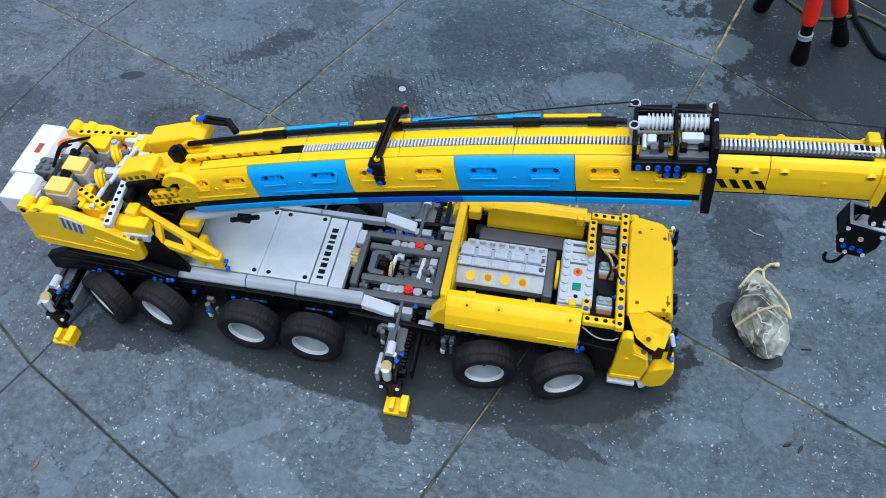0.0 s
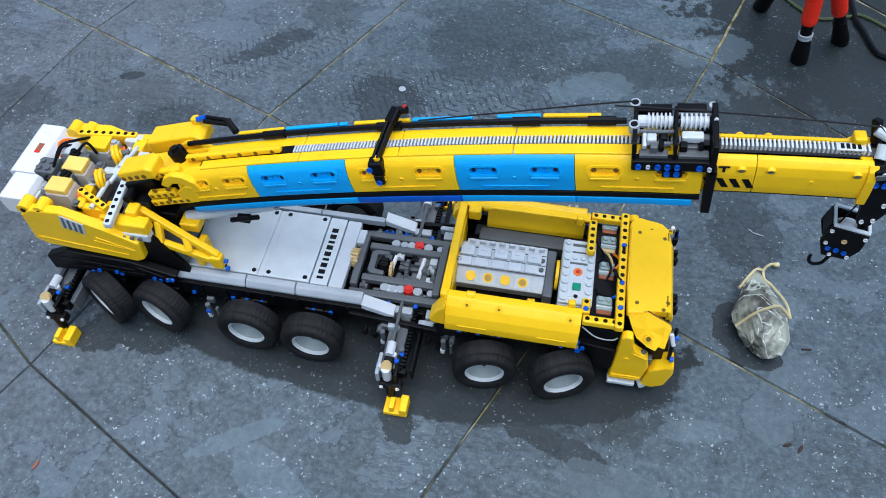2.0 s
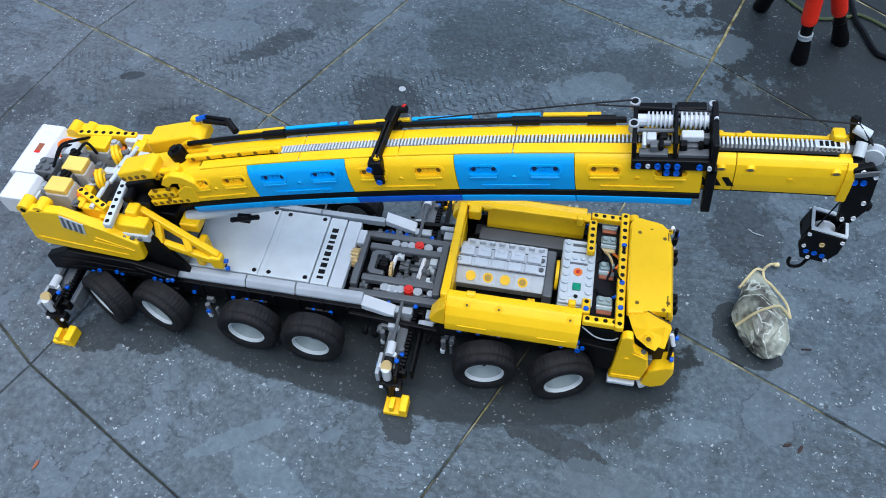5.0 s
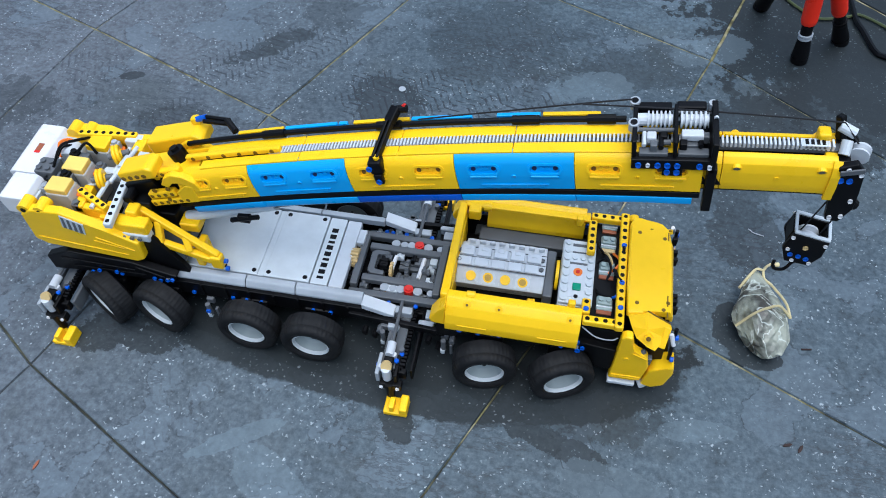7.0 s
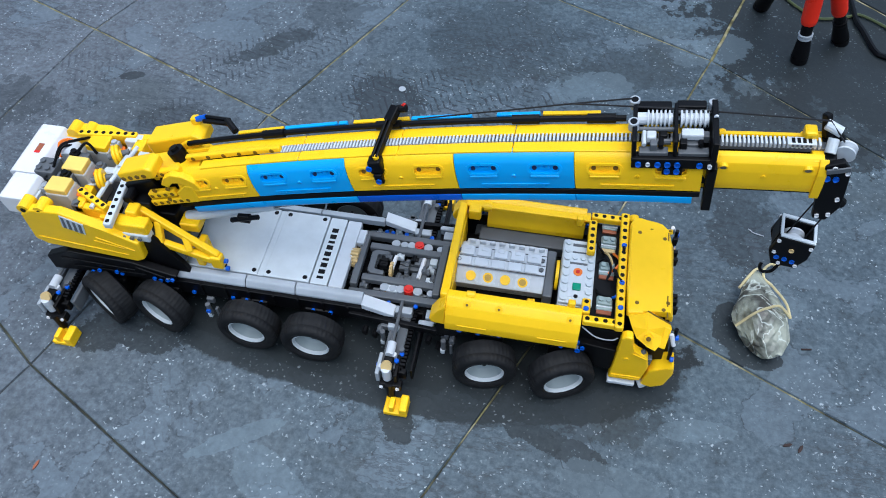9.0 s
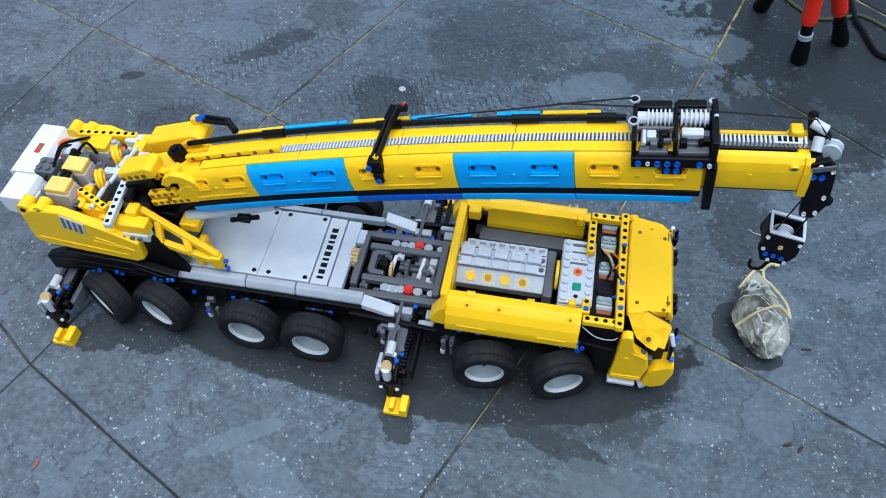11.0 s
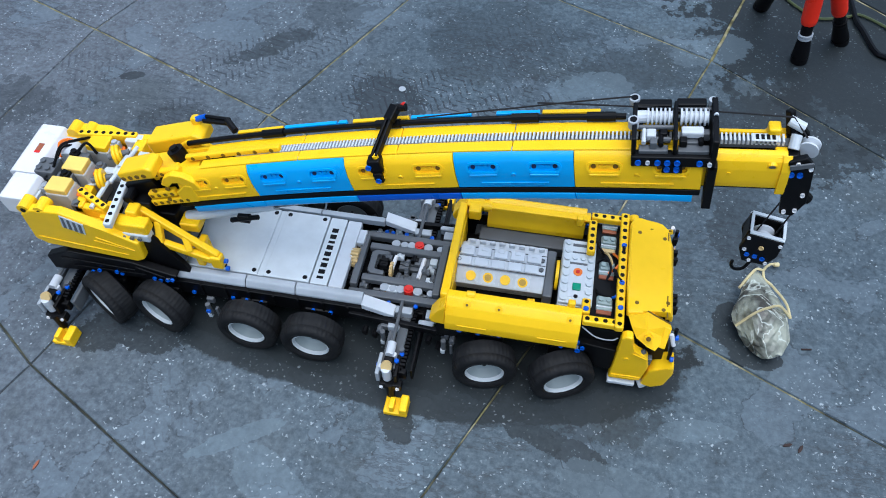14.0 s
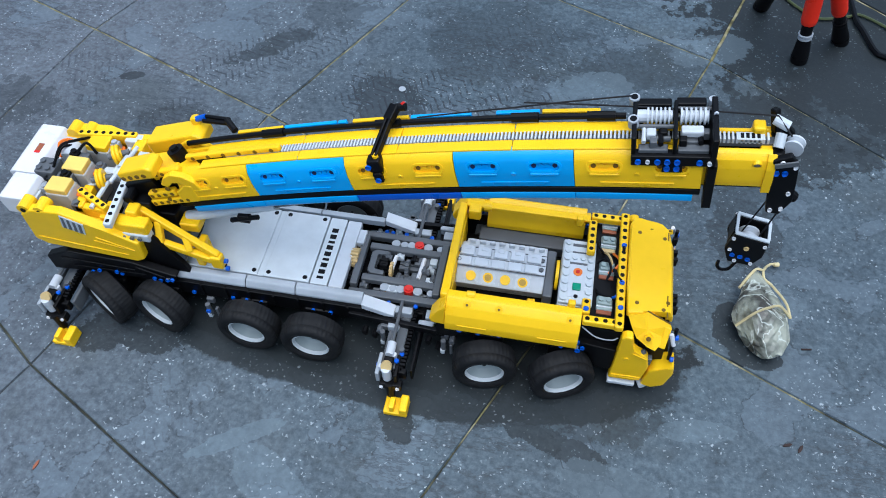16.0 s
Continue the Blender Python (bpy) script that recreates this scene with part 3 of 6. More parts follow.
def holed_beam(name, parent, material, start, step, count, w=7.4, h=7.6, up="z", hole=BLACK, label=""):
    """A studless beam with a row of round holes seen from above (up z) or from the side (up y)."""
    a, d = Vector(start), Vector(step)
    bm = new_bm()
    beam(bm, a - d * 0.5, a + d * (count - 0.5), w, h, 1.6)
    ob = part(name, bm, material, parent, label)
    bm = new_bm()
    for k in range(count):
        q = a + d * k
        o = Vector((0, 0, h / 2)) if up == "z" else Vector((0, -w / 2, 0))
        n = o.normalized()
        rod(bm, q + o - n * 1.0, q + o + n * 0.15, 2.15, 12)
    part("pin_holes", bm, hole, ob)
    return ob


def build_chassis(crane):
    bm = new_bm()
    box(bm, -400, -92, -42, 42, 24, 52, 2)
    box(bm, -92, 20, -42, 42, 20, 34, 2)
    box(bm, 20, 205, -44, 44, 20, 62, 2)
    box(bm, -262, -92, -55, 55, 40, 57, 1)
    chassis = part("chassis", bm, BLACK, crane, "black beam-built chassis")
    # black side skirts with ribs
    for s in (-1, 1):
        bm = new_bm()
        box(bm, -275, -56, s * 57 - 2.5, s * 57 + 2.5, 36, 57, 0.8)
        for x in range(-262, -56, 26):
            box(bm, x, x + 2.2, s * 59 - 2, s * 59 + 2, 38, 57, 0.3)
        part("side_skirt", bm, BLACK, crane)
        pins(crane, [(x, s * 61, 42) for x in (-246, -203, -188, -172, -116, -98)], BLUE, 2.4)
    for s in (-1, 1):
        bm = new_bm()
        prism(bm, [(-398, 74), (-398, 52), (-372, 56), (-300, 60), (-264, 54), (-256, 70), (-300, 84), (-370, 88)], "y", s * 54, s * 63, 1.2)
        skirt = part("rear_skirt", bm, BLACK, crane, "black rear side skirt")
        for x0, z0, x1, z1 in ((-380, 76, -300, 72), (-370, 64, -290, 66), (-298, 78, -270, 66)):
            bm = new_bm()
            beam(bm, (x0, s * 63.4, z0), (x1, s * 63.4, z1), 1.6, 3, 0.5)
            part("skirt_rib", bm, BLACK, skirt)
        pins(skirt, [(-352, s * 63.6, 58), (-318, s * 63.6, 62), (-276, s * 63.6, 60), (-268, s * 63.6, 62)], BLUE, 2.3)
        bm = new_bm()
        prism(bm, [(14, 46), (14, 72), (150, 72), (188, 66), (188, 30), (172, 30), (164, 58), (120, 62), (104, 50), (90, 62), (50, 62), (30, 46)], "y", s * 60, s * 69, 1.2)
        part("arch_liner", bm, BLACK, crane, "black wheel arch liner")
        bm = new_bm()
        box(bm, -300, -52, s * 40 - 4, s * 40 + 4, 14, 44, 1)
        part("chassis_rail", bm, BLACK, crane)
    for x in (-338, -277, -180, -111, 65, 140):
        bm = new_bm()
        box(bm, x - 15, x + 15, -62, 62, 20, 44, 2)
        box(bm, x - 20, x + 20, -20, 20, 12, 30, 3)
        part("axle_housing", bm, BLACK, crane, "black axle housing")
    # suspension arms over the wheels
    for s in (-1, 1):
        for x in (-338, -277, 60, 140):
            bm = new_bm()
            beam(bm, (x - 14, s * 58, 63 if x > 0 else 58), (x + 8, s * (68 if x > 0 else 61), 64 if x > 0 else 60), 4, 4)
            rod(bm, (x + 10, s * (66 if x > 0 else 58), 60), (x + 10, s * (70 if x > 0 else 62), 66), 2.6)
            part("suspension_arm", bm, DARK, crane, "grey suspension arm")
            pins(crane, [(x + 16, s * (71 if x > 0 else 65), 66), (x - 4, s * (71 if x > 0 else 65), 64)], BLUE, 2.2)
        for x in (-226, -40, 22):
            bm = new_bm()
            rod(bm, (x, s * 74, 26), (x, s * 74, 44), 2.6, 10)
            box(bm, x - 4, x + 4, s * 60 - 4, s * 60 + 12 * s + 4, 36, 44, 1)
            box(bm, x + 6, x + 9, s * 72 - 2, s * 72 + 2, 18, 36, 0.6)
            part("linkage", bm, DARK, crane)
            bm = new_bm()
            box(bm, x - 3, x + 1.5, s * 75 - 2, s * 75 + 2, 22, 29, 0.8)
            part("bush", bm, GREY, crane)
        pins(crane, [(-226, s * 77, 35)], BLUE, 3.2)
        for x, z in ((-50, 30), (-44, 40), (6, 34), (30, 40), (16, 24), (-60, 34)):
            bm = new_bm()
            rod(bm, (x, s * 66, z), (x, s * 73, z), 3.0, 10)
            box(bm, x - 1.5, x + 1.5, s * 68 - 3, s * 68 + 3, z - 9, z, 0.5)
            part("linkage", bm, BLACK if z < 36 else DARK, crane)
    return chassis


def build_deck(crane):
    # two panels with corner holes, a groove between, and a grille behind them
    for x0, x1 in ((-262, -178), (-172, -123)):
        bm = new_bm()
        box(bm, x0, x1, -43, 43, 58, 66, 1.2)
        plate = part("deck_plate", bm, GREY, crane, "light grey smooth deck panel")
        bm = new_bm()
        for x in ((x1 - 36, x1 - 4.5) if x0 < -200 else (x0 + 5, x1 - 5)):
            for y in (-38, 38):
                rod(bm, (x, y, 65), (x, y, 66.15), 2.5, 14)
        part("pin_holes", bm, BLACK, plate)
    bm = new_bm()
    box(bm, -178, -172, -43, 43, 57, 64.6, 0.5)
    part("deck_strip", bm, GREY, crane)
    bm = new_bm()
    box(bm, -122, -104, -43, 43, 57, 64.5, 0.8)
    grille = part("grille", bm, GREY, crane, "light grey strip of slotted holes")
    bm = new_bm()
    y = -36
    for k in range(9):
        w = 5.5 if k % 3 else 3.2
        box(bm, -117, -110, y, y + w, 64, 64.8, 0.3)
        y += w + 2.8
    part("slots", bm, BLACK, grille)
    bm = new_bm()
    box(bm, -103, -88, -43, 43, 55, 63.6, 1)
    box(bm, -88, -80, 16, 34, 55, 63, 1)
    part("deck_end", bm, PALE, crane)
    for s in (-1, 1):
        for x0, x1 in ((-275, -188), (-187, -135), (-134, -64)):
            bm = new_bm()
            prism(bm, [(s * 45, 58), (s * 45, 66.5), (s * 50.5, 66), (s * 52, 65), (s * 55.5, 60), (s * 55.5, 57)], "x", x0, x1, 0.7)
            part("deck_edge", bm, EDGE, crane, "grey sloping deck edge")
        bm = new_bm()
        prism(bm, [(-63.5, 66), (-63.5, 58), (-40, 50), (-31, 50), (-31, 54), (-37, 56)], "y", s * 47, s * 60, 0.8)
        part("ramp", bm, PALE, crane, "light grey ramp at the deck end")
    # gearbox bay between deck and bonnet
    bm = new_bm()
    box(bm, -80, 22, -40, 40, 24, 36, 1)
    part("bay_floor", bm, BLACK, crane)
    for y0 in (-37, 37):
        bm = new_bm()
        beam(bm, (-84, y0, 50), (20, y0, 50), 7.6, 8, 1.2)
        part("bay_beam", bm, DARK, crane, "dark grey beam")
    for y0 in (-20, 20):
        bm = new_bm()
        beam(bm, (-74, y0, 53), (6, y0, 53), 7.6, 8, 1.2)
        part("bay_beam", bm, DARK, crane, "dark grey beam")
    for x0 in (-80, 6):
        bm = new_bm()
        beam(bm, (x0, -32, 55), (x0, 32, 55), 7.6, 8, 1.2)
        part("bay_beam", bm, DARK, crane, "dark grey beam")
    for s in (-1, 1):
        bm = new_bm()
        for x0, r in ((-48, 4.6), (-39, 3.8), (-31, 4.6), (-13, 4.8), (0, 3.6)):
            rod(bm, (x0, s * 28, 44), (x0, s * 28, 54.5), r, 14)
        part("connector", bm, EDGE, crane)
        bm = new_bm()
        rod(bm, (-22.5, s * 28, 48), (-22.5, s * 28, 57), 5.0, 18)
        rod(bm, (-22.5, s * 28, 57), (-22.5, s * 28, 58.4), 3.2, 14)
        part("bush", bm, RED, crane, "bright red bush")
        bm = new_bm()
        rod(bm, (-60, s * 28, 47), (20, s * 28, 47), 1.8, 8)
        part("axle", bm, DARK, crane)
    def gear(x, y, z, r, w, material, teeth=12):
        bm = new_bm()
        toothed(bm, r, w, teeth)
        wheel = part("gear", bm, material, crane, "toothed plastic gear")
        wheel.matrix_basis = Matrix.Translation(M(x, y, z))
    gear(-86, 2, 55, 10.5, 8, TAN, 16)
    gear(-86, -18, 46, 7, 8, BLACK)
    gear(-46, -4, 52, 8, 3, TAN, 12)
    gear(-30, 2, 50, 9, 4, DARK, 12)
    gear(-55, 4, 48, 9, 8, BLACK, 10)
    bm = new_bm()
    prism(bm, [(-70, 12), (-66, 15), (-52, 15), (-52, 10), (-63, 10), (-64, 8), (-64, -8), (-63, -10), (-52, -10), (-52, -15), (-66, -15), (-70, -12)], "z", 48, 57, 0.8)
    part("fork", bm, DARK, crane, "dark grey fork connector")
    gear(14, -2, 46, 7, 6, TAN, 10)
    bm = new_bm()
    rod(bm, (-46, -4, 52), (-44, 12, 54), 2.2, 8)
    rod(bm, (-16, -12, 53), (-14, 14, 53), 2.3, 8)
    rod(bm, (10, -6, 52), (10, -1, 52), 4, 10)
    part("axle", bm, WHITE, crane, "white axle")
    bm = new_bm()
    beam(bm, (8, -46, 50), (12, 40, 50), 4, 4, 0.6)
    for y0 in (-8, 4, 10):
        beam(bm, (-40, y0, 44), (0, y0, 44), 5, 6, 0.6)
    box(bm, -24, -8, -16, -4, 44, 52, 1)
    box(bm, -24, -8, 6, 16, 44, 52, 1)
    part("bay_linkage", bm, DARK, crane)
    bm = new_bm()
    box(bm, -8, 0, 8, 18, 44, 53, 1)
    box(bm, -8, 0, -18, -8, 44, 53, 1)
    box(bm, -46, -34, -32, -24, 46, 54, 1)
    part("connector", bm, GREY, crane)
    for x, y, z, mat in ((-70, -28, 50, DARK), (-66, 8, 48, DARK), (-62, -10, 50, BLACK), (-52, 10, 52, DARK), (-40, 14, 50, GREY), (-36, -12, 48, DARK), (-24, 12, 50, BLACK),
                         (-10, -2, 52, DARK), (-6, 4, 46, GREY), (0, -10, 50, DARK), (14, 12, 48, DARK), (16, -16, 46, GREY), (13, 26, 50, DARK), (-70, 44, 44, GREY), (-58, 46, 44, DARK)):
        bm = new_bm()
        rod(bm, (x - 4, y, z), (x + 4, y, z), 3.6, 12)
        rod(bm, (x - 1, y - 3, z + 2), (x - 1, y + 5, z + 2), 2.4, 10)
        part("bush", bm, mat, crane)
    for s in (-1, 1):
        bm = new_bm()
        box(bm, -32, -14, s * 50 - 4, s * 50 + 4, 40, 52, 1.2)
        box(bm, -36, -24, s * 66 - 4, s * 66 + 4, 38, 48, 1.6)
        box(bm, -6, 10, s * 62 - 4, s * 62 + 5, 40, 50, 1.6)
        box(bm, 0, 20, s * 50 - 5, s * 50 + 5, 40, 51, 1)
        part("connector", bm, EDGE, crane, "light grey pin connector")
        bm = new_bm()
        beam(bm, (-78, s * 60, 46), (22, s * 66, 46), 5, 8, 0.8)
        part("side_beam", bm, BLACK, crane)
        pins(crane, [(x, s * 44, 50.5) for x in (-62, -55, -40, -12)], BLUE, 2.3, "z", 2)


def build_outrigger(crane, x, s, pad_y, reach):
    """A cross arm of toothed rack with a jack and a yellow foot at its end."""
    bm = new_bm()
    box(bm, x - 5, x + 5, min(s * 30, s * reach), max(s * 30, s * reach), 33, 43, 0.8)
    arm = part("outrigger_arm", bm, DARK, crane, "dark grey toothed outrigger arm")
    bm = new_bm()
    for k in range(int((reach - 46) / 4)):
        y = s * (46 + 4 * k)
        box(bm, x + 5, x + 10, y - 1.2, y + 1.2, 36, 43.4, 0)
    box(bm, x + 4, x + 8, min(s * 44, s * reach), max(s * 44, s * reach), 33, 40, 0.4)
    part("rack", bm, BLACK, arm)
    bm = new_bm()
    box(bm, x + 15, x + 18, min(s * 40, s * (reach - 2)), max(s * 40, s * (reach - 2)), 22, 40, 0.8)
    part("arm_plate", bm, DARK if x < -300 else BLACK, arm, "flat outrigger side plate")
    bm = new_bm()
    box(bm, x - 14, x - 9, min(s * 44, s * (reach - 8)), max(s * 44, s * (reach - 8)), 34, 42, 0.8)
    part("arm_plate", bm, DARK, arm, "flat outrigger side plate")
    bm = new_bm()
    box(bm, x - 12, x + 12, s * (reach - 1) - 3, s * (reach - 1) + 3, 28, 40, 1)
    part("arm_end", bm, BLACK, arm)
    bm = new_bm()
    rod(bm, (x - 6, s * (reach - 24), 50), (x - 6, s * (reach - 10), 50), 4.4, 14)
    rod(bm, (x - 6, s * (reach + 5), 32), (x - 6, s * (reach + 5), 50), 4.6, 14)
    part("jack_body", bm, PALE, arm, "light grey jack housing")
    bm = new_bm()
    rod(bm, (x - 6, s * 34, 52), (x - 6, s * (reach - 22), 51), 1.9, 8)
    part("jack_axle", bm, DARK, arm)
    bm = new_bm()
    box(bm, x - 11, x - 1, s * (reach - 4) - 6, s * (reach - 4) + 6, 40, 49, 1.5)
    part("jack_joint", bm, BLACK, arm)
    for dx in (-15, 3):
        bm = new_bm()
        box(bm, x + dx - 2, x + dx + 2, s * (reach - 2) - 11, s * (reach - 2) + 13, 28, 45, 1.2)
        part("jack_cheek", bm, BLACK if dx > 0 else EDGE, arm)
    pins(arm, [(x - 17.2, s * (reach - 4), 38)], BLUE, 2.4, "x")
    for dx, dy, z in ((-2, -12, 46), (4, -20, 44), (-11, 2, 46)):
        bm = new_bm()
        rod(bm, (x + dx, s * (reach + dy), z - 3), (x + dx, s * (reach + dy), z + 4), 2.8, 12)
        part("bush", bm, PALE if dx < 0 else DARK, arm)
    bm = new_bm()
    rod(bm, (x - 6, s * (reach + 1), 50.5), (x - 6, s * (reach + 4), 52.5), 5.4, 20)
    part("jack_gear", bm, TAN, arm, "tan jack gear")
    bm = new_bm()
    box(bm, x - 13, x + 9, s * (reach + 8) - 4, s * (reach + 8) + 4, 20, 30, 1.2)
    rod(bm, (x - 3, s * (reach + 10), 6), (x - 3, s * (reach + 10), 30), 4.2, 12)
    part("jack_frame", bm, BLACK, arm)
    pins(arm, [(x - 11, s * (reach + 12.5), 25), (x + 5, s * (reach + 12.5), 25)], WHITE, 1.9)
    pins(arm, [(x + 2, s * (reach - 6), 48.2), (x + 5, s * (reach - 16), 44)], BLUE, 2.4, "z")
    y0, y1 = sorted((pad_y - s * 9, pad_y + s * 9))
    bm = new_bm()
    box(bm, x - 7, x + 17, y0, y1, 0, 6, 1.2)
    box(bm, x + 9, x + 17, y0, y1, 5, 15, 1.5)
    box(bm, x - 1, x + 4, y0 + 1, y1 - 5, 5, 16, 1)
    part("foot_pad", bm, YELLOW, arm, "bright yellow foot pad")


def build_engine(crane):
    bm = new_bm()
    box(bm, 16, 122, -48, 48, 48, 64, 1)
    part("engine_bay", bm, BLACK, crane)
    bm = new_bm()
    prism(bm, [(-24, 76), (-27, 81), (-13, 91), (-14, 95), (8, 95), (8, 91), (24, 82), (24, 62), (-20, 62)], "x", 26, 112, 0.8)
    block = part("engine_block", bm, SILVER, crane, "silvery grey engine block with yellow cylinders")
    bm = new_bm()
    box(bm, 112, 121, -33, 22, 62, 88, 1.2)
    part("engine_cover", bm, DARK, block)
    for k in range(5):
        bm = new_bm()
        x = 34 + 16.5 * k
        box(bm, x - 6.9, x + 6.9, -2.6, 7.5, 94, 97.8, 0.8)
        box(bm, x - 3, x + 3, 3, 7.6, 97, 98.4, 0.4)
        part("valve_cover", bm, PALE, block)
        bm = new_bm()
        box(bm, x - 8.2, x + 5.4, -14.2, -4.4, 93, 96.6, 0.8)
        part("valve_cover", bm, PALE, block)
    n_out = Vector((0, -10, 14)).normalized()
    for k in range(4):
        c = Vector((40.5 + 17 * k, -20, 86.2))
        bm = new_bm()
        rod(bm, c - n_out * 3, c + n_out * 0.7, 7.4, 20)
        for u in (-6.6, 6.6):
            for v in (-6, 6):
                q = c + Vector((u, 0, 0)) + Vector((0, 14, 10)).normalized() * v
                rod(bm, q - n_out, q + n_out * 1.3, 1.5, 8)
        part("cylinder_collar", bm, GREY, block)
        bm = new_bm()
        rod(bm, c - n_out * 3, c + n_out * (3.0 if k % 2 == 0 else 1.0), 5.0, 18)
        piston = part("piston", bm, YELLOW, block, "yellow piston head")
        if k % 2:
            bm = new_bm()
            rod(bm, c + n_out * 0.8, c + n_out * 1.3, 3.4, 16)
            part("piston_bore", bm, AMBER, piston)
    for y0, y1 in ((-3.9, -3.1), (-15.4, -14.6), (8.0, 8.6)):
        bm = new_bm()
        box(bm, 26.5, 111.5, y0, y1, 94.6, 95.5, 0.2)
        part("block_seam", bm, DARK, block)
    for k in range(6):
        bm = new_bm()
        rod(bm, (30 + 15.6 * k, 15, 84), (30 + 15.6 * k, 15, 88), 2.6, 12)
        part("manifold_stud", bm, PALE, block)
    for x in (27, 108):
        pins(block, [(x, -9, 96), (x, 2, 96)], DARK, 2.2, "z", 2.2, "pin_hole")
    bm = new_bm()
    for k in range(8):
        box(bm, 33 + 10 * k, 39 + 10 * k, 20, 23, 84, 89.5, 0.8)
    box(bm, 30, 112, 12, 26, 78, 85, 0.8)
    box(bm, 30, 112, 8, 12, 84, 88, 0.5)
    part("manifold", bm, PALE, block, "toothed light grey manifold")
    bm = new_bm()
    rod(bm, (122, -4, 84), (125, -4, 84), 15, 24)
    part("fan_disc", bm, YELLOW, crane)
    bm = new_bm()
    box(bm, 46, 84, -44, -34, 66, 76, 1)
    box(bm, 98, 106, -44, -30, 64, 76, 1)
    part("engine_mount", bm, YELLOW, crane)
    bm = new_bm()
    box(bm, 88, 96, -46, -34, 62, 74, 1)
    box(bm, 112, 120, -46, -36, 60, 70, 1)
    part("engine_mount", bm, DARK, crane)
    bm = new_bm()
    box(bm, 40, 128, 34, 50, 62, 76, 1)
    box(bm, 34, 150, 48, 62, 40, 66, 1)
    part("engine_side", bm, DARK, crane, "dark grey side beam")


def build_battery(crane):
    bm = new_bm()
    box(bm, 127, 159, -41, 34, 52, 95, 1.2)
    box(bm, 126.4, 159.6, -42, 35, 88, 91, 0.6)
    battery = part("battery_box", bm, GREY, crane, "light grey battery box with studs")
    bm = new_bm()
    for k in range(8):
        for x in (131.5, 154.5):
            rod(bm, (x, -36.5 + 9.4 * k, 95), (x, -36.5 + 9.4 * k, 97.2), 3.0, 14)
    for x in (139, 147):
        rod(bm, (x, 12, 95), (x, 12, 97), 2.7, 12)
    part("studs", bm, GREY, battery)
    bm = new_bm()
    box(bm, 136, 150, 26, 29, 95, 95.8, 0.3)
    box(bm, 136, 150, 18, 19.5, 95, 95.8, 0.3)
    box(bm, 134.5, 151.5, 4, 6.5, 95, 95.7, 0.3)
    part("slots", bm, DARK, battery)
    bm = new_bm()
    box(bm, 134.8, 151.2, -34, 5, 95, 95.5, 0.2)
    part("switch_plate", bm, PALE, battery)
    bm = new_bm()
    rod(bm, (143, -5, 95.4), (143, -5, 96.4), 4.4, 18)
    part("lamp_ring", bm, ORANGE, battery, "orange ring lamp")
    bm = new_bm()
    rod(bm, (143, -5, 96), (143, -5, 97), 2.0, 12)
    part("lamp", bm, RED, battery)
    bm = new_bm()
    box(bm, 139, 147, -26.5, -18.5, 95.4, 97.4, 0.6)
    part("button", bm, GREEN, battery, "green push button")
    bm = new_bm()
    rod(bm, (143, -33, 95.3), (143, -33, 95.9), 2.1, 12)
    part("socket", bm, BLACK, battery)
    # stack of plug connectors with cables
    for y0, hue in ((59, CORAL), (35, TAN), (3, CORAL), (-37, CORAL)):
        bm = new_bm()
        box(bm, 163, 178, y0 - 6, y0 + 9, 78, 95, 1)
        box(bm, 164, 177, y0 - 1, y0 + 8, 94, 97, 0.8)
        plug = part("plug", bm, SAGE, crane, "grey-green cable plug")
        for dx in (167, 174):
            bm = new_bm()
            rod(bm, (dx, y0 + 4, 97), (dx, y0 + 4, 98.6), 2.6, 12)
            part("stud", bm, SAGE, plug)
        bm = new_bm()
        box(bm, 163.5, 177.5, y0 - 10, y0 - 5.6, 80, 94, 0.6)
        part("plug_face", bm, hue, plug)
        bm = new_bm()
        box(bm, 163.8, 177.2, y0 - 15.5, y0 - 12, 80, 91, 0.5)
        part("plug_strip", bm, NAVY, plug)
        bm = new_bm()
        box(bm, 163, 178, y0 - 3.6, y0 - 2.2, 94.4, 95.6, 0.2)
        part("slots", bm, PALE, plug)
    bm = new_bm()
    box(bm, 160, 182, -56, 60, 40, 76, 1)
    part("cab_floor", bm, BLACK, crane)
    for pts, mat in (([(166, 26, 92), (170, 18, 100), (174, 10, 100), (176, 4, 92)], TAN), ([(176, 24, 94), (181, 14, 100), (180, 4, 102), (172, -2, 96)], ORANGE),
                     ([(160, 8, 96), (168, 12, 101), (174, 2, 100), (171, -8, 92)], BLACK), ([(163, 38, 92), (160, 30, 98), (166, 20, 98)], BLACK),
                     ([(172, -24, 90), (178, -30, 98), (182, -26, 99)], BLUE), ([(162, -20, 92), (166, -28, 97), (176, -29, 97), (180, -33, 94)], BLACK)):
        string("cable", smooth_line(pts, 5), 1.3, mat, crane)


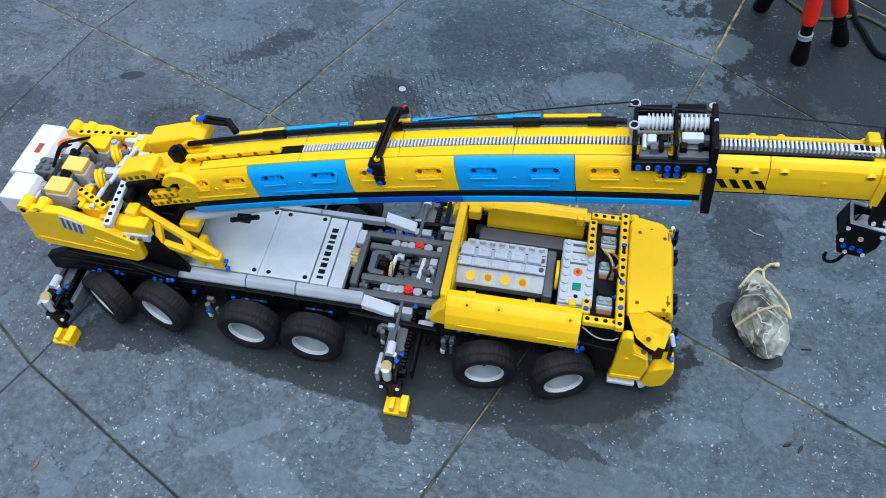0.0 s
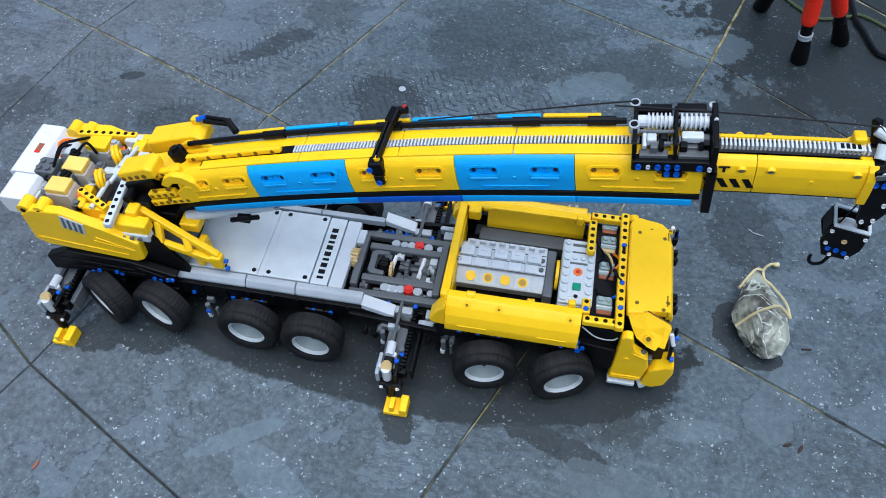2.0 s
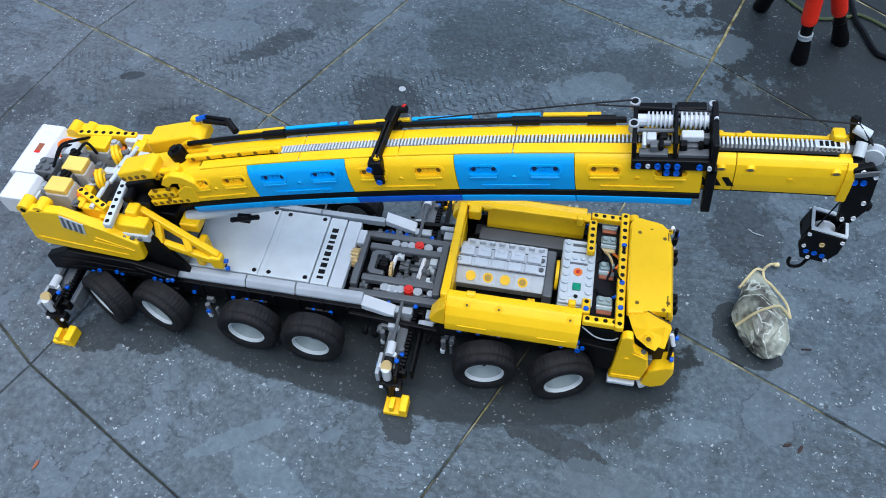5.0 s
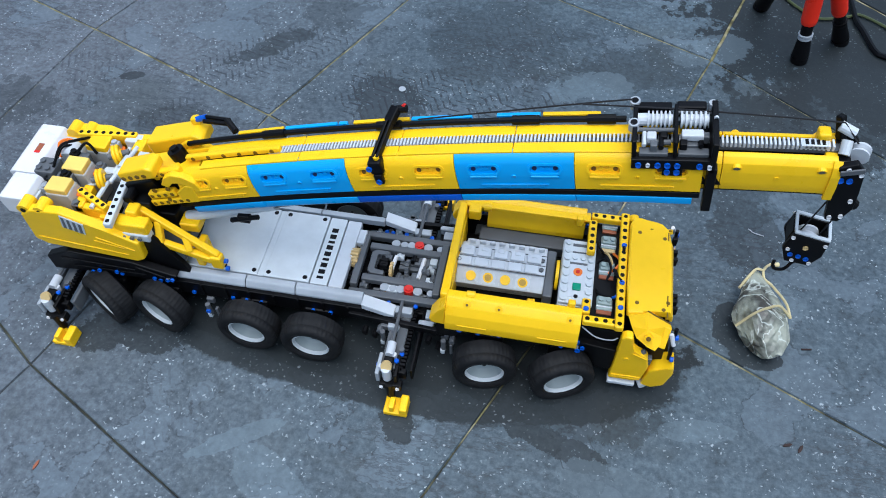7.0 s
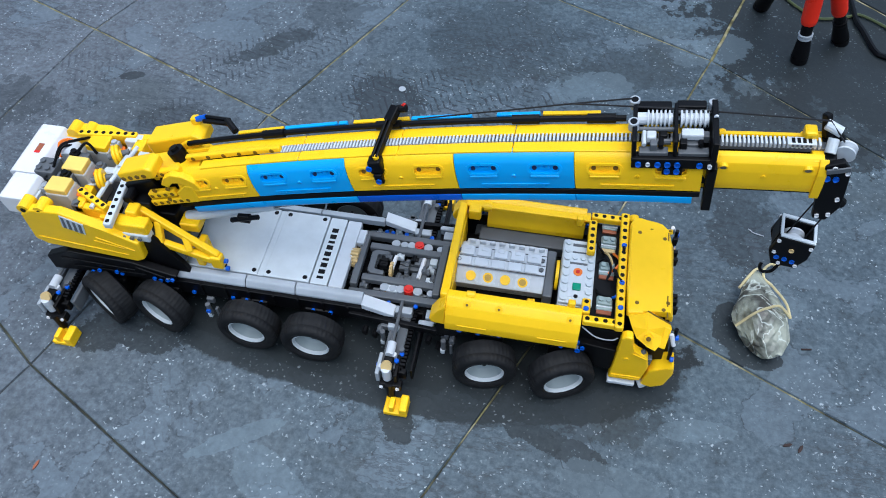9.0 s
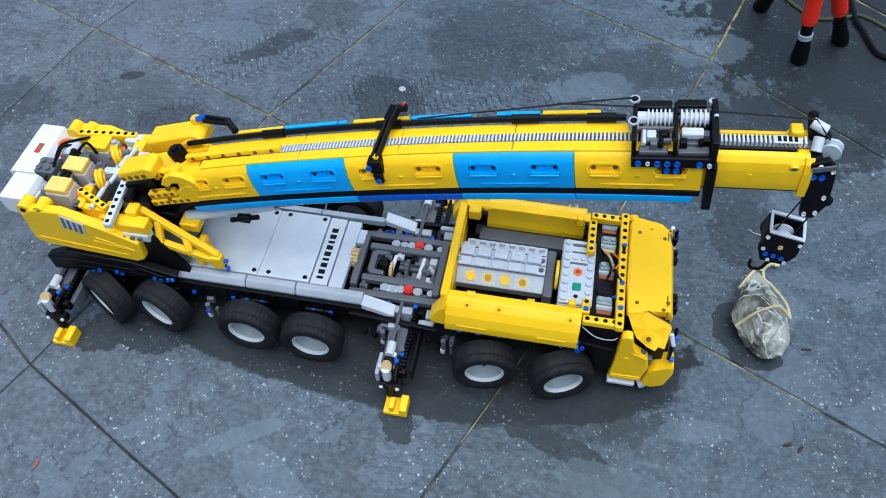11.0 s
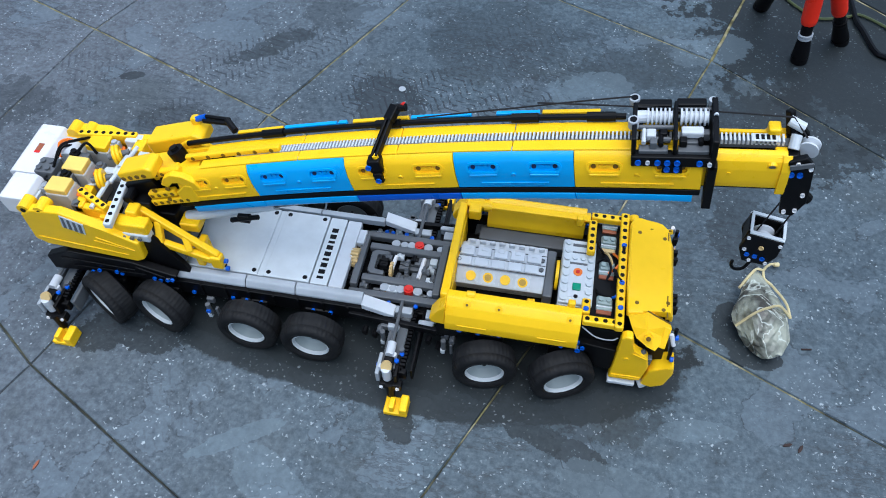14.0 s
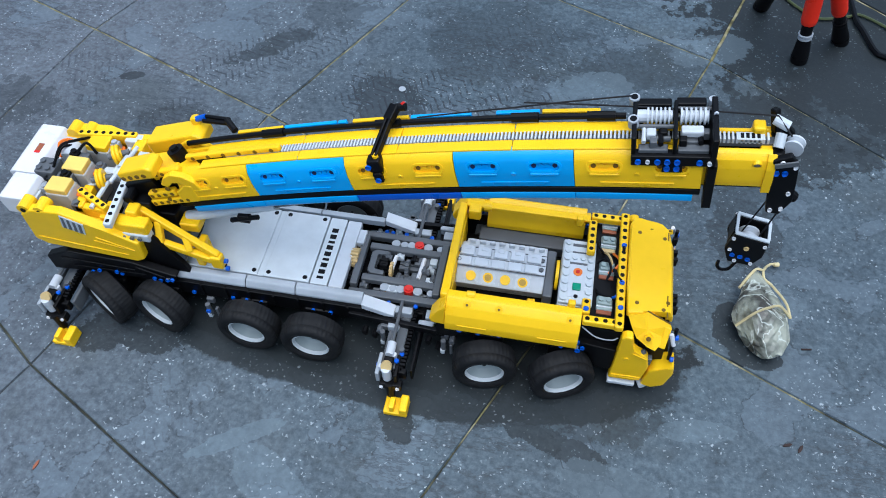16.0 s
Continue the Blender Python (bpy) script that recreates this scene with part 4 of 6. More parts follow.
def build_cab(crane):
    # holed beams that frame the cab's back
    holed_beam("cab_beam", crane, YELLOW, (184, -63, 103), (0, 9, 0), 15, 8.2, 8, label="yellow holed beam")
    for s in (-1, 1):
        holed_beam("cab_beam", crane, YELLOW, (155, s * 61, 101), (8.2, 0, 0), 4, 8, 8, label="yellow holed beam")
        holed_beam("cab_beam", crane, YELLOW, (153, s * 51, 101), (0, -s * 8, 0), 2 if s < 0 else 5, 8, 8, label="yellow holed beam")
    pins(crane, [(184, 26, 107), (184, -18, 107), (184, -46, 107), (153, -51, 105)], BLUE, 2.9, "z", 2)
    bm = new_bm()
    rod(bm, (184, 25, 106), (184, 8, 104), 2.2, 8)
    rod(bm, (176, -2, 104), (184, -17, 106), 1.8, 8)
    part("axle", bm, BLACK, crane)
    # roof with softly falling front and side cheeks
    bm = new_bm()
    outline = [(190, -52), (188.5, -20), (188.5, 52), (193, 60), (199, 61), (213, 56), (219, 57), (226, 50), (229, 34), (229.5, -47), (209, -46), (204, -50)]
    prism(bm, outline, "z", 103, 110.6, 1.4)
    prism(bm, [(226, 94), (226, 109), (229.4, 108), (232, 103), (233, 96)], "y", -46, 36, 0.8)
    roof = part("cab_roof", bm, YELLOW, crane, "smooth yellow cab roof panel", True)
    bm = new_bm()
    beam(bm, (190.5, -48, 110.6), (190.5, 50, 110.6), 1.6, 1.2, 0.4)
    part("roof_ridge", bm, YELLOW, roof)
    for y0, y1 in ((36, 46), (-40, -28), (-52, -46)):
        bm = new_bm()
        box(bm, 225, 226.2, y0, y1, 110.2, 110.9, 0.2)
        part("roof_mark", bm, DIM, roof)
    bm = new_bm()
    for x, y in ((198, 42), (222, 38), (198, -40), (222, -44), (226, -36)):
        rod(bm, (x, y, 108.6), (x, y, 111.0 if x < 210 else 110.9), 1.9, 14)
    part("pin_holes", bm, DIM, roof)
    for s in (-1, 1):
        bm = new_bm()
        plate(bm, [(191, s * 53, 108.5), (204, s * 51, 110.2), (210, s * 47, 110.4), (231, s * 55, 103), (229, s * 62, 92), (220, s * 73, 85), (213, s * 71, 86), (202, s * 65, 90), (196, s * 60, 100)], 3.2)
        cheek = part("roof_cheek", bm, YELLOW, roof, "yellow folded cheek panel")
        bm = new_bm()
        rod(bm, (213, s * 62, 92), (212, s * 67.5, 95.5), 3.6, 16)
        part("panel_lip", bm, YELLOW, cheek)
        bm = new_bm()
        rod(bm, (213, s * 66, 94), (212, s * 68.2, 96.0), 2.2, 14)
        part("cheek_hole", bm, DIM, cheek)
        bm = new_bm()
        beam(bm, (208, s * 47.5, 110.8), (230, s * 54, 104.4), 1.0, 1.2, 0.3)
        part("cheek_seam", bm, DIM, cheek)
        bm = new_bm()
        beam(bm, (229, s * 55, 101), (226, s * 68, 84), 6, 5, 1)
        part("cheek_rim", bm, YELLOW, cheek)
        bm = new_bm()
        prism(bm, [(187, 20), (188, 48), (188, 97), (192, 101), (198, 100), (201, 77), (217, 68), (221, 50), (218, 24), (212, 20)], "y", s * 64, s * 73, 1.8)
        door = part("cab_door", bm, YELLOW, crane, "yellow lower door panel")
        bm = new_bm()
        beam(bm, (189, s * 73.3, 29), (217, s * 73.3, 30), 1.6, 1.6, 0.3)
        beam(bm, (189, s * 73.3, 25), (217, s * 73.3, 26), 1.2, 1.4, 0.3)
        beam(bm, (202, s * 73.2, 74), (217, s * 73.2, 66), 1.4, 1.6, 0.3)
        rod(bm, (198, s * 72, 62), (198, s * 73.8, 62), 2.6, 12)
        part("panel_relief", bm, YELLOW, door)
        bm = new_bm()
        prism(bm, [(219, 17), (222, 44), (226, 50), (236, 54), (243, 60), (245, 46), (241, 22), (230, 14)], "y", s * 55, s * 74, 2)
        part("bumper_corner", bm, YELLOW, crane, "yellow rounded bumper corner")
        bm = new_bm()
        box(bm, 187, 214, s * 70 - 5, s * 70 + 5, 12, 17, 1)
        rod(bm, (217, s * 62, 15), (222, s * 74, 15), 4, 10)
        part("step", bm, PALE, crane, "pale grey cab step")
        bm = new_bm()
        prism(bm, [(210, 40), (206, 76), (216, 84), (230, 88), (233, 50), (222, 44)], "y", s * 50, s * 62, 0.8)
        part("side_window", bm, BLACK, crane)
        bm = new_bm()
        rod(bm, (236, s * 57, 102), (239, s * 63, 48), 1.8, 8)
        part("wiper_axle", bm, BLACK, crane)
        pins(crane, [(238, s * 60, 92), (240, s * 64, 54), (240, s * 66, 62)], BLUE, 2.6, "x", 3)
        bm = new_bm()
        rod(bm, (232, s * 62, 100), (236, s * 66, 88), 2.0, 8)
        part("mirror_stem", bm, WHITE, crane)
        bm = new_bm()
        box(bm, 212, 222, s * 68 - 3, s * 68 + 3, 52, 64, 1)
        rod(bm, (205, s * 70, 66), (214, s * 67, 72), 2.6, 8)
        part("door_hinge", bm, DARK, crane)
    bm = new_bm()
    prism(bm, [(224, 20), (226, 60), (224, 98), (230, 98), (238, 56), (238, 20)], "y", -54, 54, 1)
    part("windscreen", bm, BLACK, crane, "black windscreen frame")
    bm = new_bm()
    prism(bm, [(228, 16), (228, 40), (241, 40), (243, 30), (240, 16)], "y", -54, 54, 1.5)
    part("front_bumper", bm, YELLOW, crane)
    for y in (36, 27, -16, -22, -30, 52):
        bm = new_bm()
        box(bm, 233, 238, y - 2, y + 2, 86, 96, 0.6)
        part("wiper", bm, BLACK, crane)
    # black wall and cable behind the door
    bm = new_bm()
    box(bm, 150, 190, -62, 62, 22, 92, 1.5)
    part("cab_back", bm, BLACK, crane)
    string("cable", smooth_line([(152, -63, 92), (166, -67, 84), (180, -68, 84), (186, -67, 88)], 5), 0.7, EDGE, crane)


def build_bonnet(crane):
    for s in (-1, 1):
        prof = [(s * 52, 106), (s * 60, 105), (s * 67, 100), (s * 72, 92), (s * 75, 82), (s * 76, 72)]
        bm = new_bm()
        shell(bm, prof, 24, 150, -3 if s > 0 else 3, "x", 0.6)
        fender = part("bonnet_side", bm, YELLOW, crane, "curved yellow bonnet side panel", True)
        bm = new_bm()
        prism(bm, [(24, 72), (24, 105), (16, 94), (8, 80), (10, 74)], "y", s * 56, s * 72, 1.6)
        part("bonnet_tip", bm, YELLOW, fender)
        bm = new_bm()
        for x in (44, 74, 140):
            rod(bm, (x, s * 61, 99), (x, s * 64.9, 102.7), 3.4, 16)
        for x in (36, 112):
            box(bm, x, x + 28, s * 75.2 - 0.6, s * 75.2 + 0.6, 79, 81, 0.3)
        part("panel_relief", bm, YELLOW, fender)
        bm = new_bm()
        for x in (44, 74, 140):
            rod(bm, (x, s * 63, 100.6), (x, s * 65.1, 103.0), 1.2, 12)
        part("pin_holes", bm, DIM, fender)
        bm = new_bm()
        box(bm, 136, 143, s * 50 - 3, s * 50 + 3, 100, 112, 1.5)
        rod(bm, (42, s * 54, 104), (50, s * 54, 104), 4, 12)
        part("hinge", bm, YELLOW, fender)
        pins(crane, [(38, s * 74, 70), (150, s * 70, 74), (152, s * 72, 62)], BLUE, 2.6)
    bm = new_bm()
    prism(bm, [(50, 76), (50, 82), (60, 104), (66, 106), (69, 104), (62, 78)], "x", 46, 146, 0.8)
    part("bonnet_lining", bm, YELLOW, crane, "yellow inner bonnet panel")
    bm = new_bm()
    beam(bm, (21, -58, 100), (21, 56, 100), 8.5, 10, 2)
    part("bonnet_bar", bm, YELLOW, crane, "yellow cross bar")
    bm = new_bm()
    box(bm, 27, 40, 44, 56, 92, 106, 2)
    part("bonnet_block", bm, YELLOW, crane)
    bm = new_bm()
    box(bm, 17, 26, -50, 50, 58, 95, 1)
    part("bonnet_wall", bm, YELLOW, crane)


def build_upper(crane):
    """The slewing body that carries the boom, its motors and the counterweight."""
    bm = new_bm()
    lathe(bm, [(0.01, 66), (46, 66), (46, 74), (40, 78), (0.01, 78)], 40, "z")
    ring = part("turntable", bm, BLACK, crane, "black round turntable")
    ring.matrix_basis = Matrix.Translation(M(-300, 0, 0))
    bm = new_bm()
    box(bm, -396, -250, -46, 46, 76, 92, 2)
    box(bm, -396, -300, -44, 44, 90, 104, 2)
    part("upper_frame", bm, DARK, crane)
    for s in (-1, 1):
        bm = new_bm()
        prism(bm, [(-384, 148), (-396, 140), (-399, 100), (-388, 93), (-294, 84), (-284, 90), (-282, 116), (-317, 133), (-352, 150)], "y", s * 50, s * 60, 2)
        side = part("side_panel", bm, YELLOW, crane, "yellow side panel with a grey louvre")
        bm = new_bm()
        prism(bm, [(-352, 147), (-356, 129), (-335, 121), (-331, 137)], "y", s * 59, s * 60.8)
        part("louvre", bm, GREY, side)
        bm = new_bm()
        for k in range(4):
            x = -351 + 5 * k
            prism(bm, [(x, 145 - 2.4 * k), (x - 3, 129 - 1.9 * k), (x - 0.4, 128 - 1.9 * k), (x + 2.4, 144 - 2.4 * k)], "y", s * 60, s * 61.2)
        part("louvre_slats", bm, DARK, side)
        for x0, z0, x1, z1 in ((-392, 106, -300, 95), (-326, 118, -290, 104), (-330, 112, -300, 105)):
            bm = new_bm()
            beam(bm, (x0, s * 60.2, z0), (x1, s * 60.2, z1), 1.2, 1.4, 0.3)
            part("panel_rib", bm, YELLOW, side)
        bm = new_bm()
        for x in (-390, -373):
            rod(bm, (x, s * 44, 146), (x, s * 59, 146), 6.5, 16)
        part("side_lug", bm, YELLOW, side)
        bm = new_bm()
        for x in (-390, -373):
            rod(bm, (x, s * 58, 146), (x, s * 59.8, 146), 2.6, 12)
        part("pin_holes", bm, BLACK, side)
        # black plate and the long forward brace
        bm = new_bm()
        prism(bm, [(-296, 88), (-288, 126), (-272, 118), (-250, 78), (-246, 62), (-270, 62), (-284, 74)], "y", s * 46, s * 52, 1)
        part("brace_plate", bm, BLACK, crane)
        bm = new_bm()
        beam(bm, (-288, s * 30, 134), (-212, s * 44, 92), 7, 9, 1.6)
        beam(bm, (-280, s * 44, 106), (-212, s * 46, 84), 7, 8, 1.6)
        beam(bm, (-270, s * 34, 124), (-268, s * 46, 104), 7, 8, 1.6)
        beam(bm, (-244, s * 38, 110), (-240, s * 46, 96), 7, 9, 1.6)
        box(bm, -220, -208, s * 45 - 5, s * 45 + 5, 76, 94, 2)
        part("brace", bm, YELLOW, crane, "yellow triangular brace")
        pins(crane, [(-206, s * 46, 74), (-206, s * 44, 84)], BLUE, 3, "x", 3)
        bm = new_bm()
        box(bm, -306, -272, s * 46 - 7, s * 46 + 7, 122, 136, 2)
        box(bm, -296, -284, s * 34 - 8, s * 34 + 6, 128, 142, 2)
        part("brace_block", bm, YELLOW, crane)
        bm = new_bm()
        box(bm, -302, -272, s * 50 - 5, s * 50 + 6, 114, 124, 1.5)
        part("brace_connector", bm, GREY, crane)
    pins(crane, [(-296, -57, 121), (-288, -57, 121), (-280, -57, 121)], DARK, 2.2)
    # counterweight
    for y0, y1, dx in ((-13, 53, 0), (-47, -14, 6)):
        bm = new_bm()
        prism(bm, [(-430 + dx, 122), (-432 + dx, 143), (-428 + dx, 146), (-404 + dx, 146), (-400 + dx, 140), (-400 + dx, 122)], "y", y0, y1, 1.2)
        weight = part("counterweight", bm, WHITE, crane, "white counterweight block")
        if dx == 0:
            bm = new_bm()
            box(bm, -418, -412, 16, 26, 145.8, 146.6, 0.2)
            part("badge", bm, CORAL, weight)
            bm = new_bm()
            box(bm, -418, -412, 13, 16, 145.8, 146.6, 0.2)
            part("badge", bm, RED, weight)
    # motor bay
    bm = new_bm()
    box(bm, -400, -392, -40, 40, 104, 138, 1)
    box(bm, -400, -386, 20, 44, 118, 142, 1.5)
    part("rear_bracket", bm, GREY, crane)
    bm = new_bm()
    box(bm, -404, -384, -12, 8, 122, 148, 1.2)
    for k in range(2):
        for j in range(2):
            rod(bm, (-400 + 9 * k, -7 + 9 * j, 148), (-400 + 9 * k, -7 + 9 * j, 150), 2.8, 10)
    part("plug", bm, DARK, crane, "dark grey cable plug")
    for y0, x0 in ((-26, -366), (2, -362), (34, -352)):
        bm = new_bm()
        prism(bm, [(x0 - 14, 104), (x0 - 14, 146), (x0 + 10, 146), (x0 + 16, 112), (x0 + 16, 104)], "y", y0 - 10, y0 + 10, 1.5)
        motor = part("motor", bm, PUTTY, crane, "putty grey electric motor")
        bm = new_bm()
        box(bm, x0 - 13, x0 + 9, y0 - 9, y0 + 9, 145, 152, 1.2)
        part("motor_cap", bm, CREAM if y0 < 30 else YELLOW, motor)
        bm = new_bm()
        box(bm, x0 + 12, x0 + 20, y0 - 2, y0 + 8, 118, 140, 1.5)
        part("motor_nose", bm, ORANGE, motor)
        bm = new_bm()
        box(bm, x0 - 12, x0 + 4, y0 + 11, y0 + 18, 128, 148, 1)
        part("motor_plug", bm, DARK, motor)
    for pts in ([(-386, -4, 148), (-382, 14, 160), (-372, 26, 158), (-366, 44, 146)], [(-390, 8, 146), (-388, 22, 150), (-380, 30, 142), (-378, 18, 130)],
                [(-394, -10, 140), (-384, -22, 150), (-374, -20, 140)], [(-370, 14, 150), (-360, 24, 158), (-352, 22, 146)]):
        string("cable", smooth_line(pts, 6), 1.5, BLACK, crane)
    string("cable", smooth_line([(-392, 16, 140), (-394, 26, 150), (-386, 34, 148), (-382, 28, 138)], 6), 1.6, ORANGE, crane)
    for x, y, z, turn in ((-331, 24, 146, 30), (-336, -6, 142, 25)):
        bm = new_bm()
        lathe(bm, [(2.4, -4), (4.5, -5), (5, -3.4), (9.5, -3.6), (10.4, -2.6), (10.4, -0.8), (9, 0), (10.4, 0.8), (10.4, 2.6), (9.5, 3.6), (5, 3.4), (4.5, 5), (2.4, 4), (2.4, -4)], 30, "x")
        wheel = part("pulley", bm, YELLOW, crane, "yellow grooved pulley", True)
        wheel.matrix_basis = Matrix.Translation(M(x, y, z)) @ Matrix.Rotation(radians(turn), 4, "Z")
        bm = new_bm()
        rod(bm, (-9, 0, 0), (12, 0, 0), 3.4, 12)
        part("pulley_axle", bm, DARK, wheel)
    holed_beam("motor_beam", crane, YELLOW, (-348, -24, 140), (7.0, -3.2, -0.6), 5, 7, 8, label="yellow holed motor beam")
    holed_beam("motor_beam", crane, YELLOW, (-376, 42, 150), (7.6, 1.0, -0.2), 8, 7, 8, label="yellow holed motor beam")
    bm = new_bm()
    rod(bm, (-322, -12, 146), (-312, 34, 150), 2.3, 10)
    rod(bm, (-318, 6, 147.6), (-315, 20, 149), 4.4, 12)
    part("cross_axle", bm, PALE, crane)
    bm = new_bm()
    lathe(bm, [(0.01, -9), (10, -9), (11.5, -7), (11.5, 7), (10, 9), (0.01, 9)], 26)
    drum = part("motor_drum", bm, PALE, crane, "pale grey round motor", True)
    drum.matrix_basis = Matrix.Translation(M(-384, 26, 136))
    for x, y, z, mat in ((-372, 16, 150, BLACK), (-368, -12, 150, BLACK), (-344, 10, 142, DARK), (-350, -36, 136, DARK), (-312, -30, 134, BLACK), (-340, 38, 146, EDGE), (-388, -24, 140, EDGE)):
        bm = new_bm()
        box(bm, x - 4.5, x + 4.5, y - 4, y + 4, z - 8, z + 2, 1.2)
        rod(bm, (x, y, z), (x, y, z + 4), 3, 12)
        part("bracket", bm, mat, crane)
    bm = new_bm()
    rod(bm, (-332, -40, 138), (-326, 46, 140), 2.4, 8)
    rod(bm, (-352, -10, 132), (-316, 14, 136), 2.4, 8)
    rod(bm, (-340, 8, 134), (-322, 8, 134), 7, 12)
    part("axle", bm, GREY, crane)
    bm = new_bm()
    box(bm, -352, -316, -40, -32, 118, 136, 1.5)
    box(bm, -352, -342, -40, -12, 128, 138, 1.5)
    box(bm, -326, -316, -44, -22, 118, 130, 1.5)
    box(bm, -340, -310, -52, -40, 110, 124, 1.5)
    part("motor_frame", bm, YELLOW, crane, "yellow motor bracket")
    bm = new_bm()
    beam(bm, (-400, 46, 136), (-300, 50, 146), 8, 10, 1.6)
    beam(bm, (-372, 40, 142), (-310, 24, 138), 7, 8, 1.6)
    box(bm, -372, -356, 36, 50, 136, 148, 2)
    box(bm, -318, -306, 30, 46, 134, 150, 1.5)
    part("motor_frame", bm, YELLOW, crane, "yellow motor bracket")
    holed_beam("cross_beam", crane, GREY, (-303, -58, 143), (-0.5, 8.2, 0.6), 8, 8, 8, label="light grey holed cross beam")
    bm = new_bm()
    box(bm, -308, -296, 8, 30, 132, 150, 1.5)
    box(bm, -330, -312, 40, 52, 140, 150, 1.5)
    part("connector", bm, PALE, crane)
    bm = new_bm()
    box(bm, -296, -258, -22, 22, 92, 120, 2)
    box(bm, -296, -276, -28, -10, 118, 140, 1.5)
    part("pivot_block", bm, BLACK, crane)
    bm = new_bm()
    box(bm, -256, -236, -26, -8, 100, 112, 2)
    box(bm, -240, -232, -44, -20, 68, 92, 1.5)
    part("pivot_guard", bm, YELLOW, crane)


def build_boom(crane):
    """The outer boom section in its own space: x along it from the hinge, z away from the ground."""
    bm = new_bm()
    box(bm, 40, 529, -18, 18, -30, 10, 1)
    boom = part("boom", bm, BLACK, crane, "outer boom section, black core with yellow and azure panels")
    for s in (-1, 1):
        bm = new_bm()
        box(bm, 62, 528, min(s * 19, s * 24.6), max(s * 19, s * 24.6), -24, -18.4, 0.6)
        part("side_band", bm, BLACK, boom, "black band along the boom")
    edges = [61, 141, 238, 335, 432, 528]
    hues = [YELLOW, AZURE, YELLOW, AZURE, YELLOW]
    for s in (-1, 1):
        for k in range(5):
            a, b = edges[k] + 0.3, edges[k + 1] - 0.3
            mids = [a + (b - a) * (0.24 + 0.52 * q) for q in range(2)]
            if k == 0:
                mids = [edges[0] + 22, edges[0] + 62]
            slope = Vector((2.1, -7.0)).normalized()
            c = Vector((22.2, 3.4))
            rows = [(11, 16), (16, 14.5), (20, 10), tuple(c - slope * 4.4), tuple(c + slope * 4.4), (24, -6), (24.3, -17)]
            bm = new_bm()
            pocket_shell(bm, [(s * y, z) for y, z in rows], a, b, -2.6 if s > 0 else 2.6, [(x - 11.5, x + 11.5) for x in mids], 3)
            panel = part("boom_panel", bm, hues[k], boom, ("azure" if hues[k] is AZURE else "yellow") + " curved boom panel", True)
            for x in mids:
                def place(u, v, w):
                    y, z = c.x + slope.x * v - slope.y * w, c.y + slope.y * v + slope.x * w
                    return (x + u, s * y, z)
                bm = new_bm()
                pill(bm, place, stadium(8.8, 5.4), stadium(8.4, 3.6), -2.4, 0.75)
                part("slot_lip", bm, hues[k], panel)
                bm = new_bm()
                pill(bm, place, stadium(8.8, 5.0), None, -3.2, -2.4)
                part("slot_floor", bm, hues[k], panel)
                bm = new_bm()
                beam(bm, place(-11.5, 6.6, 0.1), place(11.5, 6.6, 0.1), 2.0, 2.2, 0.6)
                part("slot_ledge", bm, hues[k], panel)
                # flat discs carry the shade of a hole in their colour
                for u in (-8.4, 8.4):
                    bm = new_bm()
                    rod(bm, place(u, 0.2, -2.6), place(u, 0.2, -2.1), 2.0, 12)
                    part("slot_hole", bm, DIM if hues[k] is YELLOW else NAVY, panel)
                for u in (-2.4, 2.4):
                    bm = new_bm()
                    rod(bm, place(u, -0.4, -2.6), place(u, -0.4, -1.2), 1.7, 10)
                    part("slot_tooth", bm, hues[k], panel)
            m = (a + b) / 2
            bm = new_bm()
            rod(bm, (m, s * 23, -3), (m, s * 24.3, -3.3), 2.0, 12)
            beam(bm, (m - 28, s * 24.6, -11.6), (m + 28, s * 24.6, -11.6), 1.2, 1.2, 0.3)
            for j in range(4):
                box(bm, m - 26 + 14 * j, m - 18 + 14 * j, s * 24.4 - 0.7, s * 24.4 + 0.7, -14.5, -11.5, 0.3)
            part("panel_relief", bm, hues[k], panel)
            if k in (1, 3):
                bm = new_bm()
                box(bm, a - 11, a + 11, s * 21 - 2, s * 21 + 3.4, -25.5, -17.2, 0.6)
                box(bm, b - 11, b + 11, s * 21 - 2, s * 21 + 3.4, -25.5, -17.2, 0.6)
                part("panel_joint", bm, BLACK, boom)
            # lower panels
            bm = new_bm()
            shell(bm, [(s * 25.2, -24.2), (s * 25, -31), (s * 20, -37), (s * 10, -40)], a, b - 5 if k == 4 else b, -2.5 if s > 0 else 2.5, "x", 0.4)
            part("lower_panel", bm, AZURE if k != 2 else BLUE, boom, "azure lower boom panel", True)
        # flat top rails beside the rack, in lengths with fine gaps
        for a, b in ((90, 193), (193.6, 286), (286.6, 383), (383.6, 526)):
            bm = new_bm()
            box(bm, a, b, min(s * 4.5, s * 15), max(s * 4.5, s * 15), 9, 16.4, 0.7)
            part("top_rail", bm, YELLOW, boom, "yellow top rail")
    # far edge trim: black tube with clips
    bm = new_bm()
    rod(bm, (66, 17, 20), (470, 17, 20), 2.6, 10)
    for x in (150, 262, 380, 440):
        rod(bm, (x, 17, 20), (x + 22, 17, 20), 4, 10)
    part("top_tube", bm, BLACK, boom, "black tube along the boom")
    for a, b, hue in ((120, 168, YELLOW), (170, 222, AZURE), (224, 232, AZURE), (238, 290, YELLOW), (292, 345, AZURE), (366, 402, AZURE), (404, 450, YELLOW)):
        bm = new_bm()
        box(bm, a, b, 22, 26, 12, 20.5, 0.7)
        part("far_trim", bm, hue, boom)
    # hinge end
    bm = new_bm()
